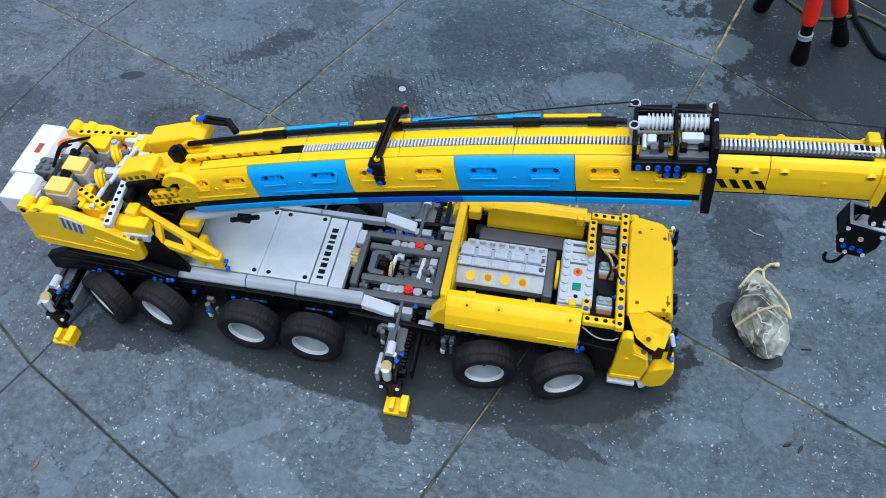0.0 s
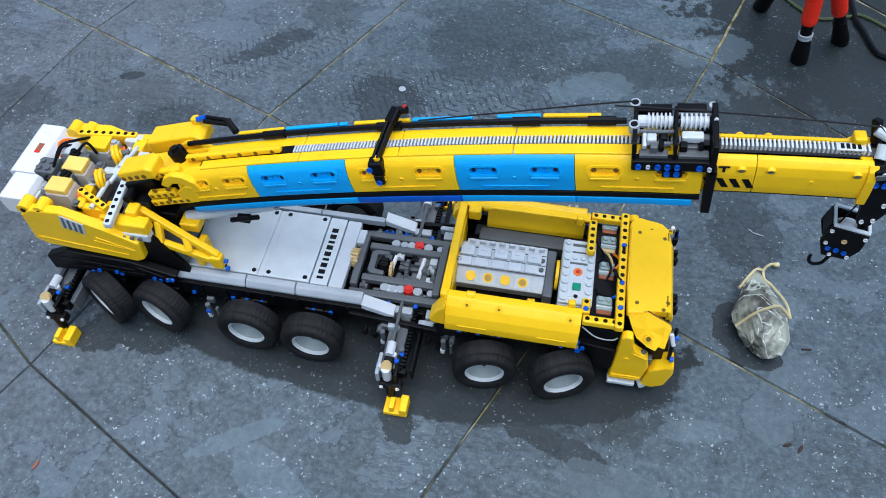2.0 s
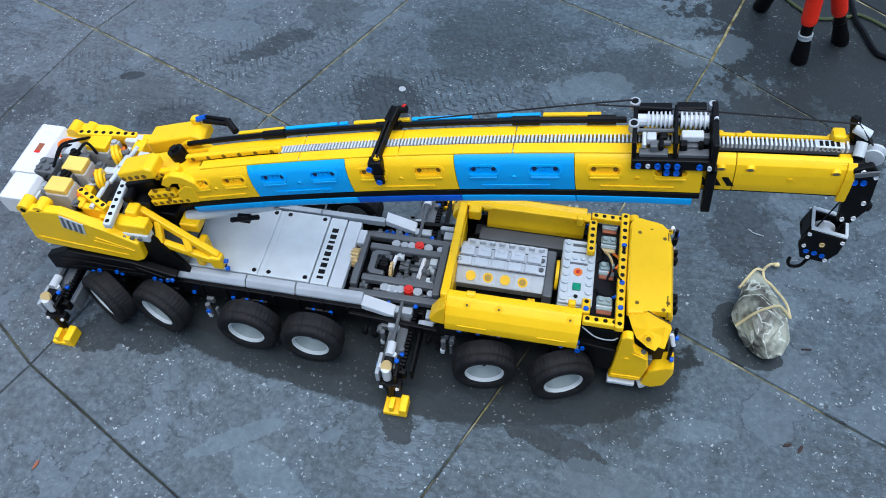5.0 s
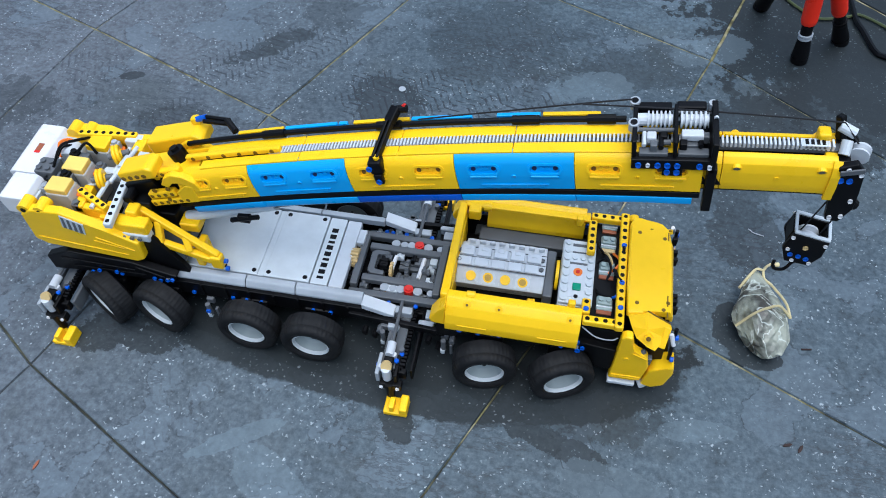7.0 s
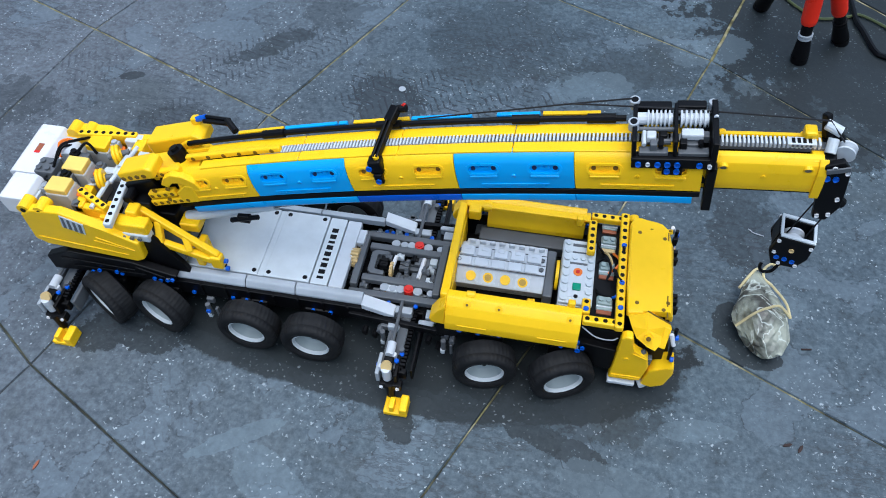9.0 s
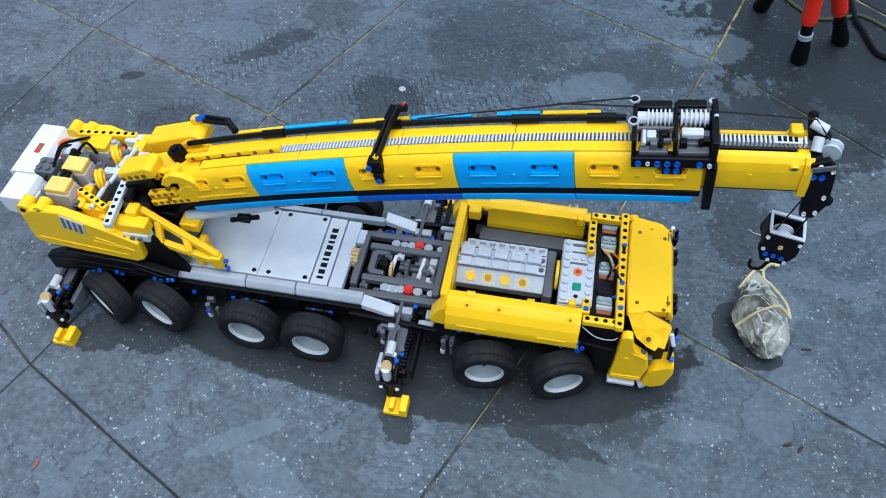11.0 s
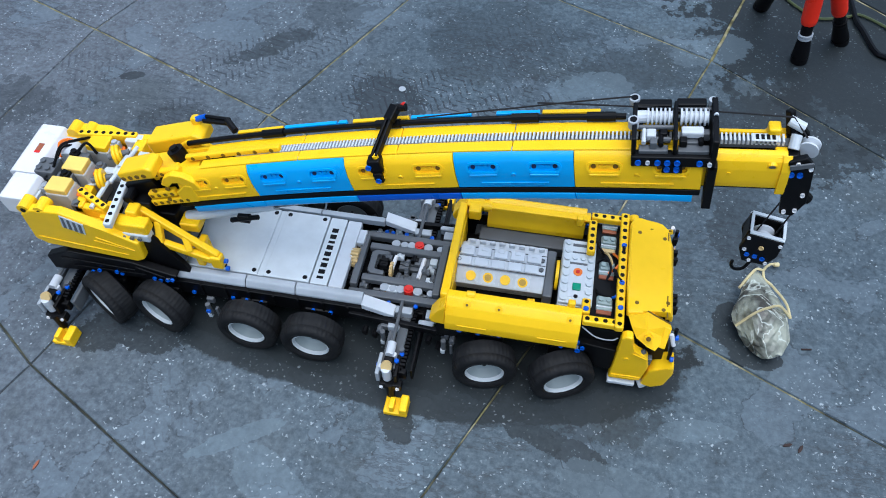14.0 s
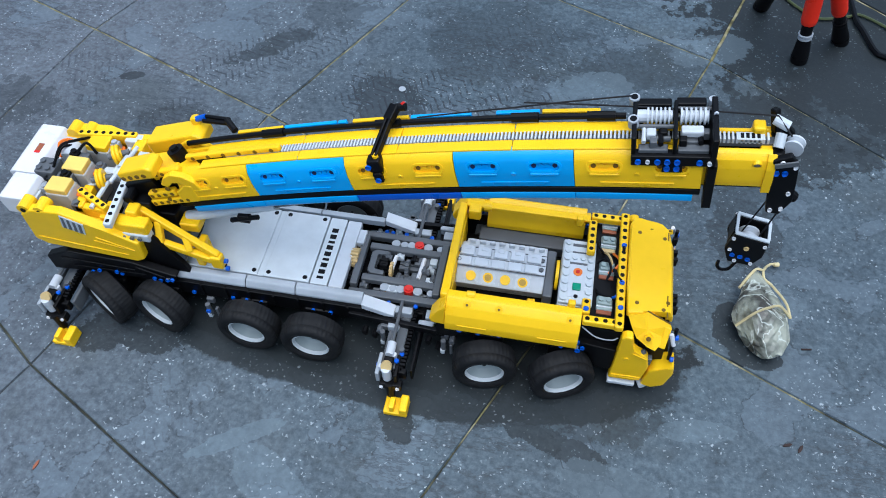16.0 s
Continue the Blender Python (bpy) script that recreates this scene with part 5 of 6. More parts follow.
    for k in (-1, 1):
        prism(bm, [(46, 10), (54, 18), (64, 21), (75, 17), (83, 8), (85, -3), (78, -3), (75, 5), (68, 11), (60, 12), (52, 5)], "y", min(k * 25, k * 18), max(k * 25, k * 18), 1.2)
    box(bm, 22, 60, -12, 16, 4, 15, 1.5)
    box(bm, 50, 84, -17, 17, 2, 13, 1.2)
    part("hinge_block", bm, YELLOW, boom, "yellow hinge block")
    for y in (-22, 22):
        holed_beam("hinge_beam", boom, YELLOW, (22, y, -13), (8, 0, 0), 6, 7, 8, "y", DIM, "yellow holed hinge beam")
        holed_beam("hinge_beam", boom, YELLOW, (26, y, -3), (8, 0, 0), 4, 7, 8, "y", DIM, "yellow holed hinge beam")
        bm = new_bm()
        prism(bm, [(56, -17), (56, -2), (70, 6), (78, 4), (74, -17)], "y", y - 3.6, y + 3.6, 1.2)
        part("hinge_gusset", bm, YELLOW, boom)
    bm = new_bm()
    box(bm, 12, 70, -18, 18, -26, -17, 1)
    rod(bm, (0, -30, 0), (0, 30, 0), 5, 14)
    box(bm, -6, 30, -16, -10, -10, 8, 1)
    box(bm, -6, 30, 10, 16, -10, 8, 1)
    part("hinge_core", bm, BLACK, boom)
    bm = new_bm()
    prism(bm, [(10, 20), (10, 32), (44, 34), (50, 30), (48, 20)], "y", -26, -4, 2)
    part("hinge_cover", bm, YELLOW, boom, "rounded yellow cover")
    bm = new_bm()
    prism(bm, [(12, 8), (14, 24), (70, 24), (78, 18), (76, 8)], "y", 22, 46, 2)
    box(bm, 64, 72, 38, 46, 22, 31, 2)
    part("hinge_cover", bm, YELLOW, boom, "rounded yellow cover")
    bm = new_bm()
    for x in range(14, 46, 8):
        rod(bm, (x, -26.6, 25), (x, -25.6, 25), 2.4, 10)
    for x in (34, 42, 50):
        rod(bm, (x, -25.6, 4 if x != 42 else -10), (x, -24.6, 4 if x != 42 else -10), 2.4, 10)
    part("pin_holes", bm, DIM, boom)
    bm = new_bm()
    rod(bm, (58, 6, 12), (57.5, 6.6, 24), 8, 20)
    rod(bm, (57.5, 6.6, 24), (57.3, 6.8, 27), 4, 16)
    part("hinge_roller", bm, BLACK, boom)
    bm = new_bm()
    rod(bm, (70, 41, 28), (82, 41, 29), 3.0, 10)
    part("hose_pin", bm, BLUE, boom)
    bm = new_bm()
    rod(bm, (80, 42, 29), (108, 37, 25), 2.2, 8)
    rod(bm, (80, 37, 28), (108, 33, 24), 2.2, 8)
    rod(bm, (106, 36, 26), (116, 26, 20), 3.4, 10)
    part("hose_link", bm, BLACK, boom)
    holed_beam("guide_beam", boom, YELLOW, (80, -1, 18.5), (17, 0, 0), 6, 6, 6, "y", DIM, "yellow holed guide beam")
    holed_beam("hinge_beam", boom, YELLOW, (34, -15, 17), (8, 0, 0), 5, 7, 8, "y", DIM, "yellow holed hinge beam")
    # clamp over the boom with an upright hook
    bm = new_bm()
    box(bm, 262, 274, -26, -15, 4, 18, 2)
    box(bm, 264, 272, -28, -23, -6, 5, 1.5)
    clamp = part("clamp", bm, BLACK, boom, "black clamp across the boom")
    for x0 in (267, 271):
        bm = new_bm()
        beam(bm, (x0, -20, 18), (x0 + 9, 14, 29), 2.6, 6, 0.8)
        part("clamp_arm", bm, BLACK, clamp)
    bm = new_bm()
    beam(bm, (277, 12, 28), (283, 24, 34), 9, 7, 1.2)
    rod(bm, (283, 22, 33), (292, 22, 33), 3.4, 10)
    part("clamp_hook", bm, BLACK, clamp)
    pins(clamp, [(268, -28.4, -2), (263, -26.6, 12)], BLUE, 2.6)
    pins(clamp, [(270, -20, 19)], YELLOW, 2.6, "z", 3)
    bm = new_bm()
    rod(bm, (288, 23, 34), (291, 23, 36), 2.0, 10)
    part("bush", bm, RED, clamp)
    # winch box near the boom's end
    bm = new_bm()
    box(bm, 474, 478, -22, 20, 14, 34, 1)
    box(bm, 508, 511, -22, 20, 14, 34, 1)
    box(bm, 538, 543, -26, 22, 6, 36, 1)
    box(bm, 474, 541, -25, -19, 8, 18, 1)
    box(bm, 476, 506, 15, 23, 24, 33, 1.2)
    box(bm, 510, 534, 15, 23, 24, 34, 1.2)
    box(bm, 474, 541, -20, 20, 12, 16, 0.6)
    box(bm, 537, 545, -26, -18, -38, 10, 0.8)
    winch = part("winch_frame", bm, BLACK, boom, "black winch frame with two drums")
    for x0, x1 in ((486, 507), (513, 536)):
        bm = new_bm()
        lathe(bm, [(0.01, 0)] + [(r, h) for k in range(6) for r, h in ((6.7, k * (x1 - x0) / 6), (6.7, (k + 0.42) * (x1 - x0) / 6), (4.4, (k + 0.5) * (x1 - x0) / 6), (4.4, (k + 0.92) * (x1 - x0) / 6))] + [(6, x1 - x0), (0.01, x1 - x0)], 20, "x")
        drum = part("drum", bm, PALE, winch, "pale grey ribbed worm drum", True)
        drum.matrix_basis = Matrix.Translation(M(x0, 6, 30))
    bm = new_bm()
    rod(bm, (478, 6, 30), (488, 6, 30), 5, 12)
    box(bm, 514, 532, -11, -3, 24, 30, 1.4)
    box(bm, 486, 494, -12, -4, 20, 28, 1.2)
    part("drum_collar", bm, PALE, winch)
    bm = new_bm()
    box(bm, 480, 504, -21, -14, 16, 21, 0.8)
    box(bm, 512, 537, -21, -14, 16, 21, 0.8)
    box(bm, 513, 530, -14, -8, 18, 23, 0.6)
    part("winch_plate", bm, DARK, winch)
    bm = new_bm()
    for x, y in ((475, 22), (475, -2), (539, 20)):
        rod(bm, (x, y, 28), (x, y, 35), 4.6 if x < 500 else 3.4, 18)
    part("lug", bm, EDGE, winch)
    bm = new_bm()
    for x, y in ((475, 22), (475, -2)):
        rod(bm, (x, y, 34.6), (x, y, 35.3), 3.0, 14)
    part("lug_hole", bm, BLACK, winch)
    pins(winch, [(480, -25.5, 13), (496, -25.5, 13), (504, -25.5, 13), (512, -25.5, 13), (504, -25.6, 6), (512, -25.6, 6), (530, -25.5, 13)], BLUE, 3.2)
    bm = new_bm()
    box(bm, 500, 517, -25, -22, 1, 12, 1.4)
    part("pin_plate", bm, BLACK, winch)
    pins(winch, [(538, -26.5, 13), (488, -25.5, 13), (541, 2, 36)], PALE, 1.9)
    for a, b, r, mat in (((478, -2, 27), (508, -2, 27), 1.8, DARK), ((478, 18, 24), (540, 18, 24), 1.8, BLACK), ((511, 14, 30), (538, 14, 30), 1.8, DARK), ((498, -18, 24), (498, 14, 24), 2.2, BLACK),
                         ((530, -16, 24), (530, 12, 24), 2.2, BLACK), ((482, -10, 22), (506, -10, 22), 2.4, DARK), ((484, -16, 24), (484, 0, 26), 2.0, GREY)):
        bm = new_bm()
        rod(bm, a, b, r, 10)
        part("winch_axle", bm, mat, winch)
    for x, y in ((492, -16), (500, -6), (516, -14), (534, -6), (504, 12), (480, 10)):
        bm = new_bm()
        box(bm, x - 3, x + 3, y - 3, y + 3, 20, 27, 0.8)
        part("winch_block", bm, BLACK if (x + y) % 4 else DARK, winch)
    for o in [winch] + winch.children_recursive:
        if o.matrix_basis.translation.length > 1e-6:
            o.matrix_basis = Matrix.Translation((0.475 + (o.matrix_basis.translation.x - 0.474) * 0.88, 0.006, 0.030)) @ Matrix.Diagonal((0.88, 1, 1, 1))
            continue
        for v in o.data.vertices:
            v.co.x = 0.475 + (v.co.x - 0.474) * 0.88
    string("rope", [(300, 18, 24), (380, 20, 28), (474, 22, 36)], 0.7, CORD, boom)
    sag(boom, BEND_AT)
    return boom


def build_luffing(crane):
    for s in (-1, 1):
        bm = new_bm()
        rod(bm, (-250, s * 13, 110), (-150, s * 13, 148), 5.5, 16)
        body = part("ram_body", bm, GREY, crane, "light grey lifting ram")
        bm = new_bm()
        rod(bm, (-154, s * 13, 147), (-110, s * 13, 164), 3.4, 12)
        part("ram_rod", bm, DARK, body)
        bm = new_bm()
        box(bm, -190, -178, s * 19 - 4, s * 19 + 4, 124, 134, 1.4)
        rod(bm, (-198, s * 21, 124), (-168, s * 21, 135), 2.6, 8)
        part("ram_clip", bm, BLACK, body)


def build_telescope(crane):
    """The sliding inner section, in the boom's space with x = 0 at its outer end."""
    bm = new_bm()
    box(bm, -420, 0, -15, 15, -24, 8, 1)
    inner = part("inner_boom", bm, BLACK, crane, "sliding inner boom section with yellow panels")
    for s in (-1, 1):
        for a, b in ((-205, -85.6), (-85, -6)):
            bm = new_bm()
            shell(bm, [(s * 9, 13), (s * 13, 12), (s * 17, 8), (s * 18.6, 0), (s * 19, -10), (s * 19, -18)], a, b, -2.5 if s > 0 else 2.5, "x", 0.4)
            panel = part("inner_panel", bm, YELLOW, inner, "yellow curved inner panel", True)
            bm = new_bm()
            for x in ((a + 10, b - 10)):
                rod(bm, (x, s * 16, 5.5), (x, s * 18.8, 4.5), 3.4, 14)
            rod(bm, ((a + b) / 2, s * 18, -4), ((a + b) / 2, s * 19.6, -4), 1.8, 10)
            part("panel_lip", bm, YELLOW, panel)
            bm = new_bm()
            for x in ((a + 10, b - 10)):
                rod(bm, (x, s * 18, 4.8), (x, s * 19.0, 4.4), 2.3, 12)
            part("pin_holes", bm, DARK, panel)
        bm = new_bm()
        for k in range(4):
            x = -122 + 9.3 * k
            prism(bm, [(x, -4), (x + 5, -4), (x + 10, -13), (x + 5, -13)], "y", s * 18.2, s * 19.5)
        part("warning_stripes", bm, BLACK, inner, "black slanted warning stripes")
        bm = new_bm()
        box(bm, -112, -104, s * 17 - 1, s * 17 + 1.6, 6.5, 7.6, 0.2)
        box(bm, -109, -107, s * 17.6 - 1, s * 17.6 + 1.4, 2.5, 7, 0.2)
        part("warning_marks", bm, BLACK, inner)
    bm = new_bm()
    box(bm, -500, -2, -3.8, 3.8, 9, 13, 0.5)
    rack = part("rack_bar", bm, DARK, inner)
    bm = new_bm()
    for k in range(150):
        x = -466 + 3.06 * k
        box(bm, x, x + 1.5, -4, 4, 12.5, 16.8, 0)
    part("rack_teeth", bm, PALE, rack, "pale grey gear rack")
    bm = new_bm()
    box(bm, -500, -466, -4, 4, 9, 17.5, 1)
    part("rack_stop", bm, BLACK, rack)
    bm = new_bm()
    box(bm, -31, -13, -4, 4, 13, 17, 0.8)
    part("rack_end", bm, GREY, rack)
    bm = new_bm()
    for k in range(4):
        box(bm, -28.6 + 3.8 * k, -26.2 + 3.8 * k, -2.6, 2.6, 16.4, 17.4, 0.2)
    part("slots", bm, BLACK, rack)
    # yellow end collar
    bm = new_bm()
    for k in (-1, 1):
        shell(bm, [(k * 14.5, 13), (k * 18.4, 9), (k * 20.4, 1), (k * 20.8, -10), (k * 20.8, -23)], -9.5, -3, -3 if k > 0 else 3, "x", 0.6)
    box(bm, -20, -11, 2, 13, 10, 22, 1.8)
    box(bm, -14, -4, -15, 15, 2, 11, 1.2)
    part("end_collar", bm, YELLOW, inner, "yellow end collar")
    # black boom head
    for s in (-1, 1):
        bm = new_bm()
        prism(bm, [(0, 10), (14, 15), (22, 6), (24, -14), (26, -34), (18, -50), (6, -48), (3, -20), (0, -14)], "y", s * 16 - 3, s * 16 + 3, 1.2)
        cheek = part("head_cheek", bm, BLACK, inner, "black boom head cheek")
        pins(cheek, [(5, s * 19.4, -2), (12, s * 19.4, -2)], BLUE, 2.8)
        pins(cheek, [(20, s * 19.4, -24), (9, s * 19.4, -44), (18, s * 19.4, -42), (19, s * 19.4, 5), (8, s * 19.4, 9)], WHITE, 2.0)
    for q in ((2, -20.2, 6, 20, -20.2, 10),):
        bm = new_bm()
        beam(bm, q[:3], q[3:], 1.6, 4.5, 0.4)
        part("head_strut", bm, DARK, inner)
    bm = new_bm()
    box(bm, 0, 10, -14, 14, -16, 12, 1.2)
    box(bm, 8, 20, -12, 12, -34, -22, 1.2)
    beam(bm, (4, 10, 12), (0, 16, 30), 6, 7, 1.2)
    rod(bm, (20, -12, -28), (29, -12, -36), 4.5, 10)
    rod(bm, (20, 6, -28), (29, 6, -36), 4.5, 10)
    part("head_frame", bm, BLACK, inner)
    bm = new_bm()
    rod(bm, (4, -8, 13), (6, 0, 20), 4.5, 12)
    rod(bm, (0, 10, 25), (12, 5, 22), 4.2, 12)
    part("head_bush", bm, GREY, inner)
    bm = new_bm()
    lathe(bm, [(0.01, -4), (8.2, -4), (8.2, -2.4), (5, -0.8), (5, 0.8), (8.2, 2.4), (8.2, 4), (0.01, 4)], 26)
    sheave = part("head_sheave", bm, PALE, inner, "pale grey grooved sheave", True)
    sheave.matrix_basis = Matrix.Translation(M(17, -4, 12)) @ Matrix.Rotation(radians(-20), 4, "Z")
    string("rope", [(-190, 18, 35), (-4, 9, 29), (6, -3, 20)], 0.7, CORD, inner, "thin black hoist rope")
    # the head sits close behind the collar
    for o in inner.children_recursive:
        if o.name.split(".")[0] in ("head_cheek", "head_strut", "head_frame", "head_bush") or o.parent.name.split(".")[0] == "head_cheek":
            for v in o.data.vertices:
                v.co.x = v.co.x * 0.86 - 0.006
    sheave.matrix_basis = Matrix.Translation(M(9, -4, 12)) @ Matrix.Rotation(radians(-20), 4, "Z") @ Matrix.Diagonal((0.88, 1, 0.88, 1))
    sag(inner, 0.0)
    return inner


def build_hook():
    """Hook block: two cheek plates, a sheave and a hook; origin at the sheave."""
    block = tagged(new("hook_block"), "black hook block hanging on two cords from the boom", "hook block")
    for s in (-1, 1):
        bm = new_bm()
        prism(bm, [(-17, 15), (17, 15), (19, -8), (13, -26), (-10, -28), (-19, -10)], "y", s * 13 - 3, s * 13 + 3, 1.2)
        cheek = part("cheek_plate", bm, BLACK, block)
        pins(cheek, [(-9, s * 16.4, -15), (-1, s * 16.4, -15), (7, s * 16.4, -16)], BLUE, 2.7)
        pins(cheek, [(-16, s * 16.4, 10), (15, s * 16.4, 10), (-14, s * 16.4, -8), (12, s * 16.4, -21), (-4, s * 16.4, -23)], WHITE, 2.0)
        pins(cheek, [(0, s * 16.4, 0)], TAN, 3.0)
        # a pale strip along the plate's top edge
        bm = new_bm()
        box(bm, -17, 17, s * 13 - 2, s * 13 + 2, 15, 17, 0.4)
        part("cheek_rim", bm, GREY, cheek, "pale grey rim")
    for x in (-16, 16):
        bm = new_bm()
        box(bm, x - 2.5, x + 2.5, -11, 11, -6, 15, 0.8)
        side = part("spacer", bm, BLACK, block)
        bm = new_bm()
        box(bm, x - 1.5, x + 1.5, -12, 12, 15, 17, 0.4)
        part("spacer_rim", bm, GREY, side)
    bm = new_bm()
    lathe(bm, [(0.01, -6), (11, -6), (11, -3.5), (7.5, -1), (7.5, 1), (11, 3.5), (11, 6), (0.01, 6)], 28)
    part("sheave", bm, PALE, block, "pale grey grooved sheave", True)
    bm = new_bm()
    box(bm, -10, 10, -8, 8, -26, -18, 1)
    rod(bm, (2, -6, -24), (1, -8, -34), 3, 10)
    part("hook_mount", bm, BLACK, block)
    string("hook", smooth_line([(3, -8, -26), (0, -10, -36), (-3, -12, -45), (-10, -12, -49), (-15, -12, -44), (-16, -12, -37)], 5), 1.9, BLACK, block, "black curved hook")
    string("rope", [(-7, 2, 0), (1, 3, 84)], 0.8, CORD, block, "thin black cord")
    string("rope", [(9, 0, 4), (9, -4, 42)], 0.8, CORD, block, "thin black cord")
    for o in block.children_recursive:
        o.data.transform(Matrix.Diagonal((0.84, 0.84, 0.84, 1)) if o.name[:4] != "rope" else Matrix.Diagonal((0.9, 0.9, 1, 1)))
    return block


def boom_pose(t):
    return pose(-0.300, 0.0, BOOM_Z, 0, -(BOOM_UP[0] + BOOM_UP[1] * t / 16.0), 0)


def build_crane():
    crane = tagged(new("mobile_crane_model"), "yellow six-axle toy mobile crane of plastic beams, boom raised", "toy crane")
    build_chassis(crane)
    build_deck(crane)
    for x, turn_near, y in ((-338, -29, 73), (-277, -18, 75), (-180, -2, 81), (-111, 0, 84), (65, 9, 84), (140, 20, 82)):
        build_wheel(crane, x, -y, turn_near, True)
        build_wheel(crane, x, y, turn_near, False)
    build_outrigger(crane, -20, -1, -133, 112)
    build_outrigger(crane, -20, 1, 133, 112)
    build_outrigger(crane, -385, -1, -117, 96)
    build_outrigger(crane, -385, 1, 117, 96)
    build_engine(crane)
    build_battery(crane)
    build_cab(crane)
    build_bonnet(crane)
    build_upper(crane)
    build_luffing(crane)
    return crane, build_boom(crane), build_telescope(crane)


# ---- things round the crane ----
def build_weight():
    """A stone in crumpled wrapping, tied with pale cord."""
    bm = new_bm()
    bmesh.ops.create_icosphere(bm, subdivisions=4, radius=1.0)
    rng = random.Random(11)
    cuts = [Vector((rng.gauss(0, 1), rng.gauss(0, 0.8), rng.gauss(0.3, 0.8))).normalized() for _ in range(26)]
    for v in bm.verts:
        d = v.co.normalized()
        k = min([1.08] + [0.88 / max(0.05, d.dot(c)) for c in cuts]) + 0.05 * (1 - abs(noise.noise(d * 4.5 + Vector((3, 1, 2))))) ** 4 + 0.04 * noise.noise(d * 8)
        y = d.y * 52 * k
        w = 1.0 - 0.52 * max(0.0, y / 52 + 0.25) ** 1.1
        v.co = M(d.x * 29 * k * w, y, max(0.0, 17 + d.z * 22 * k * w))
    bag = part("wrapped_stone", bm, WRAP, None)
    tagged(bag, "stone in crumpled clear wrapping tied with pale cord", "tied stone")
    bag.matrix_basis = pose(0.340, 0.035, 0.0, 0, 0, 4)
    def over(u, v):
        w = 1.0 - 0.42 * max(0.0, v / 45 + 0.15) ** 1.1
        r = min(0.999, (u / (29 * w)) ** 2 + (v / 45) ** 2)
        return (u, v, 19 + 22 * w * math.sqrt(1 - r))
    string("tie_cord", smooth_line([over(-28, -24), over(-14, -18), over(0, -12), over(13, -8), over(27, -12)], 6), 1.5, ROPE, bag, "pale twisted cord")
    string("tie_cord", smooth_line([over(27, -12), over(24, 4), over(15, 28), over(9, 38), (8, 47, 22)], 6), 1.5, ROPE, bag, "pale twisted cord")
    string("tie_cord", smooth_line([over(-19, 24), over(-10, 36), (0, 47, 24), (8, 48, 22), (16, 60, 12), (24, 68, 7), (30, 69, 5)], 6), 1.5, ROPE, bag, "pale twisted cord")
    bm = new_bm()
    rod(bm, (28, 69, 5), (33, 70, 4.5), 2.6, 10)
    part("knot", bm, ROPE, bag)


def build_tripod():
    stand = tagged(new("tripod"), "black and red tripod with rubber feet", "tripod")
    apex = Vector((392, 472, 210))
    for foot, red in (((421, 468, 1), True), ((482, 519, 1), True), ((376, 582, 1), False)):
        f = Vector(foot)
        d = (apex - f).normalized()
        bm = new_bm()
        rod(bm, f, f + d * 9, 11.2, 20, 11.6)
        rod(bm, f + d * 9, f + d * 11, 10.6, 20)
        rod(bm, f + d * 11, f + d * 38, 11.4, 20, 8.6)
        leg = part("rubber_foot", bm, BLACK, stand, "black rubber foot", True)
        bm = new_bm()
        rod(bm, f + d * 38, f + d * 42, 9.2, 18)
        rod(bm, f + d * 43.5, f + d * 45.5, 9.6, 18)
        part("leg_ring", bm, EDGE if foot[0] == 421 else BLACK, leg, "metal collar ring")
        bm = new_bm()
        rod(bm, f + d * 42, f + d * 70, 7.6, 16)
        part("lower_tube", bm, BLACK, leg)
        bm = new_bm()
        rod(bm, f + d * 62, f + d * 67, 9.6, 18, 10.6)
        rod(bm, f + d * 67, f + d * 0.7 * (apex - f).length, 10.6, 18)
        part("red_tube", bm, TUBE_RED if red else BLACK, leg, "glossy red tube" if red else "black tube", True)
        bm = new_bm()
        rod(bm, f + d * 0.69 * (apex - f).length, apex, 12, 18)
        part("upper_tube", bm, BLACK, leg)
    bm = new_bm()
    rod(bm, apex - Vector((0, 0, 12)), apex + Vector((0, 0, 24)), 22, 24)
    part("tripod_head", bm, BLACK, stand)
    c1 = string("cable", smooth_line([(700, 452, 4), (600, 462, 4), (540, 490, 4), (526, 500, 4), (515, 540, 5), (507, 580, 5), (512, 680, 5), (560, 760, 5)], 10), 3.6, BLACK)
    tagged(c1, "thick black cable looped on the slabs", "cable")
    c2 = string("hose", smooth_line([(403, 643, 3), (412, 612, 3), (428, 588, 3), (457, 565, 3), (497, 575, 3), (514, 583, 3), (543, 564, 3), (590, 520, 3), (660, 500, 3)], 10), 2.2, HOSE)
    tagged(c2, "thin olive hose lying on the slabs", "hose")


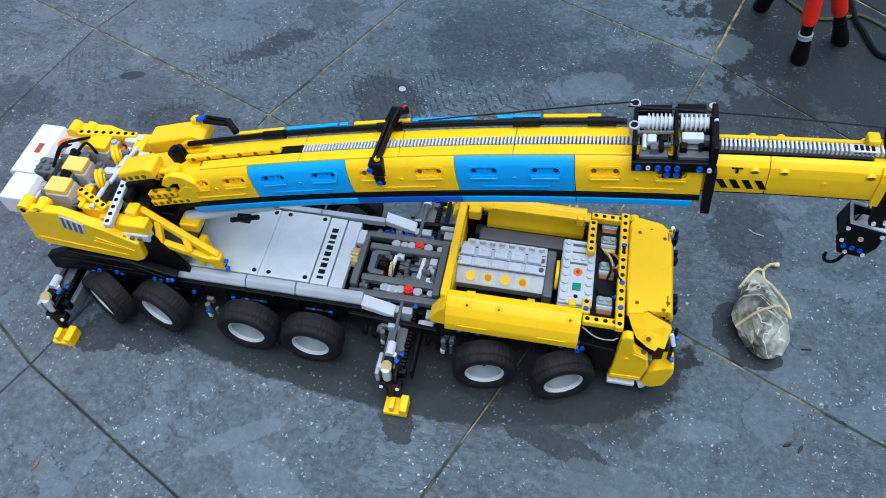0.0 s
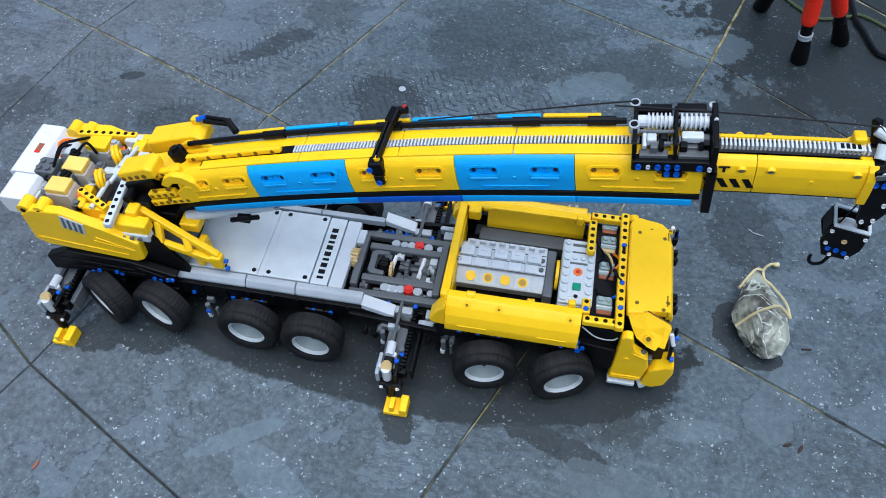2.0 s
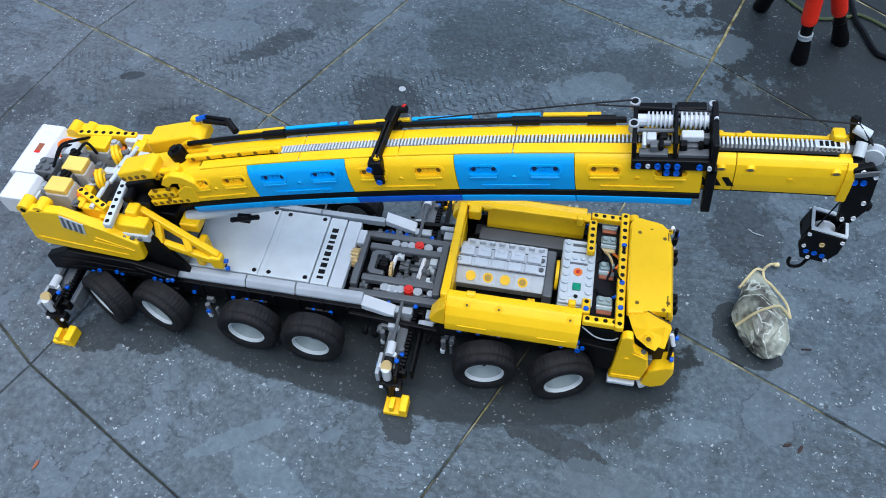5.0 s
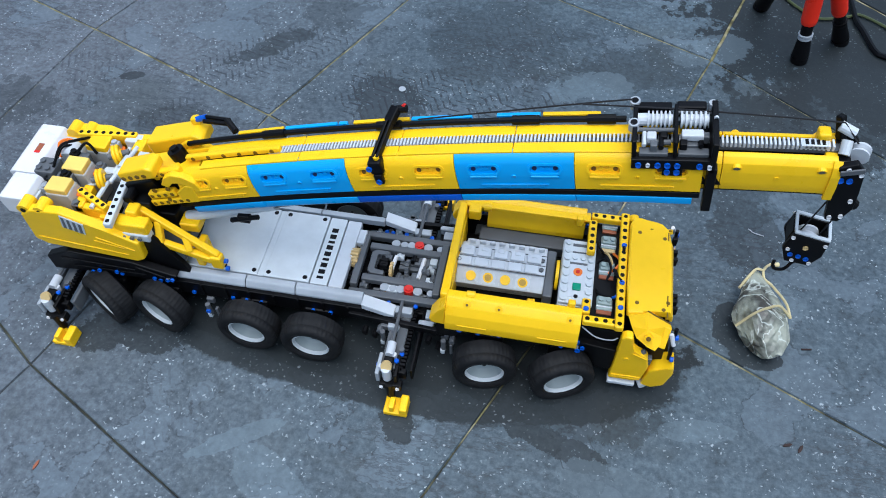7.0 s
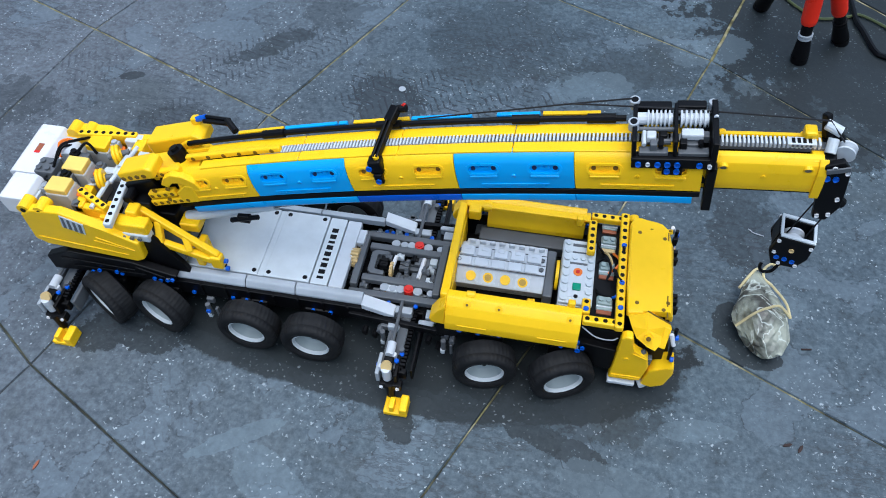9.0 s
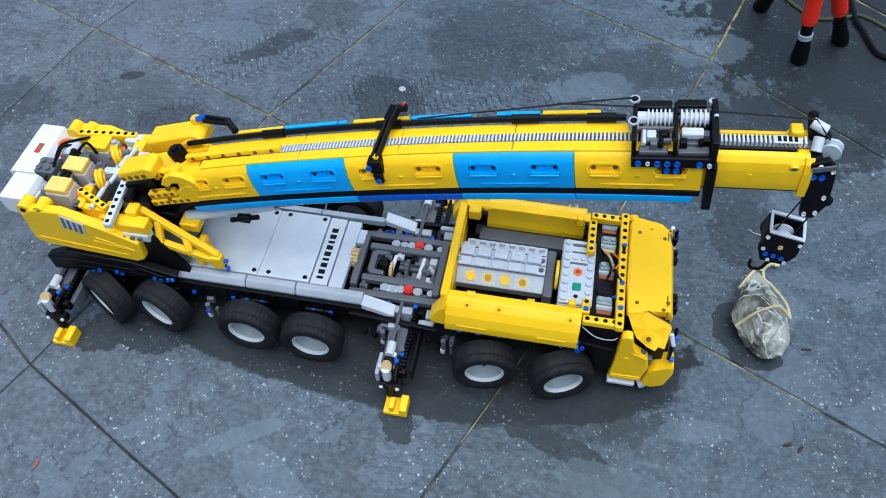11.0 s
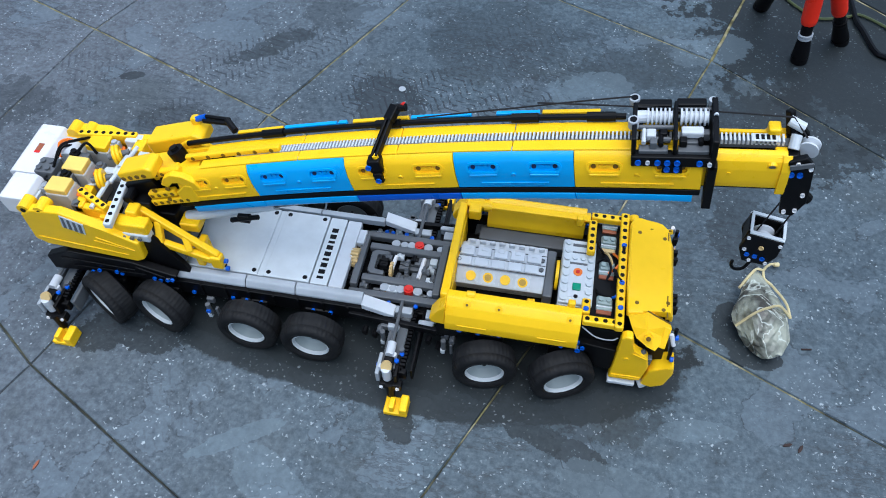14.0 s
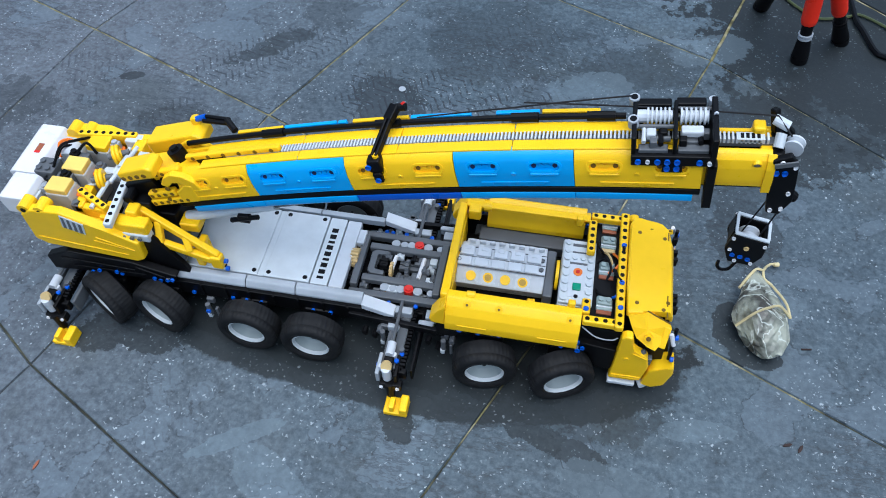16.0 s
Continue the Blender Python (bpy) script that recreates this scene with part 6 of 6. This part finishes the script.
def build_litter():
    for k, (x, y, turn) in enumerate(((-0.415, -0.232, 70), (-0.345, -0.252, 80), (0.363, -0.105, 20), (0.375, -0.107, 60))):
        bm = new_bm()
        prism(bm, [(-5, 0), (-2, 1.6), (3, 1.4), (5.5, 0), (2, -1.5), (-3, -1.2)], "z", 0, 1.4, 0.3)
        leaf = tagged(part("leaf_scrap", bm, CORAL if k < 2 else LEAF), "small dry leaf scrap on the slate", "leaf scrap", "leaf scraps")
        leaf.matrix_basis = pose(x, y, 0.0, 0, 0, turn)
    scrap = string("fibre_scrap", smooth_line([(-8, 4, 1), (-3, -1, 1.2), (4, -3, 1.2), (9, -4, 1)], 5), 0.6, EDGE)
    tagged(scrap, "short pale fibre scrap lying on the slate", "fibre scrap")
    scrap.matrix_basis = pose(0.347, 0.152, 0.0)
    twig = string("twig", smooth_line([(-5, 0, 1), (0, 0.6, 1.2), (5, 1.6, 1)], 4), 1.0, LEAF)
    tagged(twig, "tiny dark twig lying on the slate", "twig")
    twig.matrix_basis = pose(0.390, 0.004, 0.0)
    bm = new_bm()
    rod(bm, (0, 0, -2), (0, 0, 0.8), 4.8, 20)
    rod(bm, (0, 0, 0.6), (0, 0, 1.2), 2.2, 14)
    disc = tagged(part("coin_disc", bm, EDGE), "small round pale disc set in the slate", "disc")
    disc.matrix_basis = pose(-0.110, 0.323, 0.0)


build_ground()
crane, boom, inner = build_crane()
hook = build_hook()
build_weight()
build_tripod()
build_litter()


# ---- what moves ----
def motions():
    steps = [0.0, 2.0, 4.0, 6.0, 8.0, 10.0, 12.0, 14.0, 16.0]
    walk(boom, [(t, boom_pose(t)) for t in steps])
    slide = [(0, 660.3), (3, 646.2), (7, 626.7), (9, 617.3), (11.5, 605.1), (16, 581.8)]
    walk(inner, [(t, boom_pose(t) @ arc_pose(x)) for t, x in slide])
    swing = [(0, 359.2, 209.4), (0.5, 356.6, 209.2), (1, 354.0, 207.0), (2, 349.0, 203.4), (3, 344.0, 200.5), (4.2, 338.4, 198.0), (7, 323.9, 188.7), (9, 314.7, 182.5), (10.2, 308.6, 183.6), (11.5, 302.8, 185.4), (13, 295.6, 182.0), (14.5, 288.0, 180.4), (16, 279.4, 177.4)]
    walk(hook, [(t, pose(x * 0.001 - 0.001, 0.0, z * 0.001, 0, 4, -8)) for t, x, z in swing])


motions()
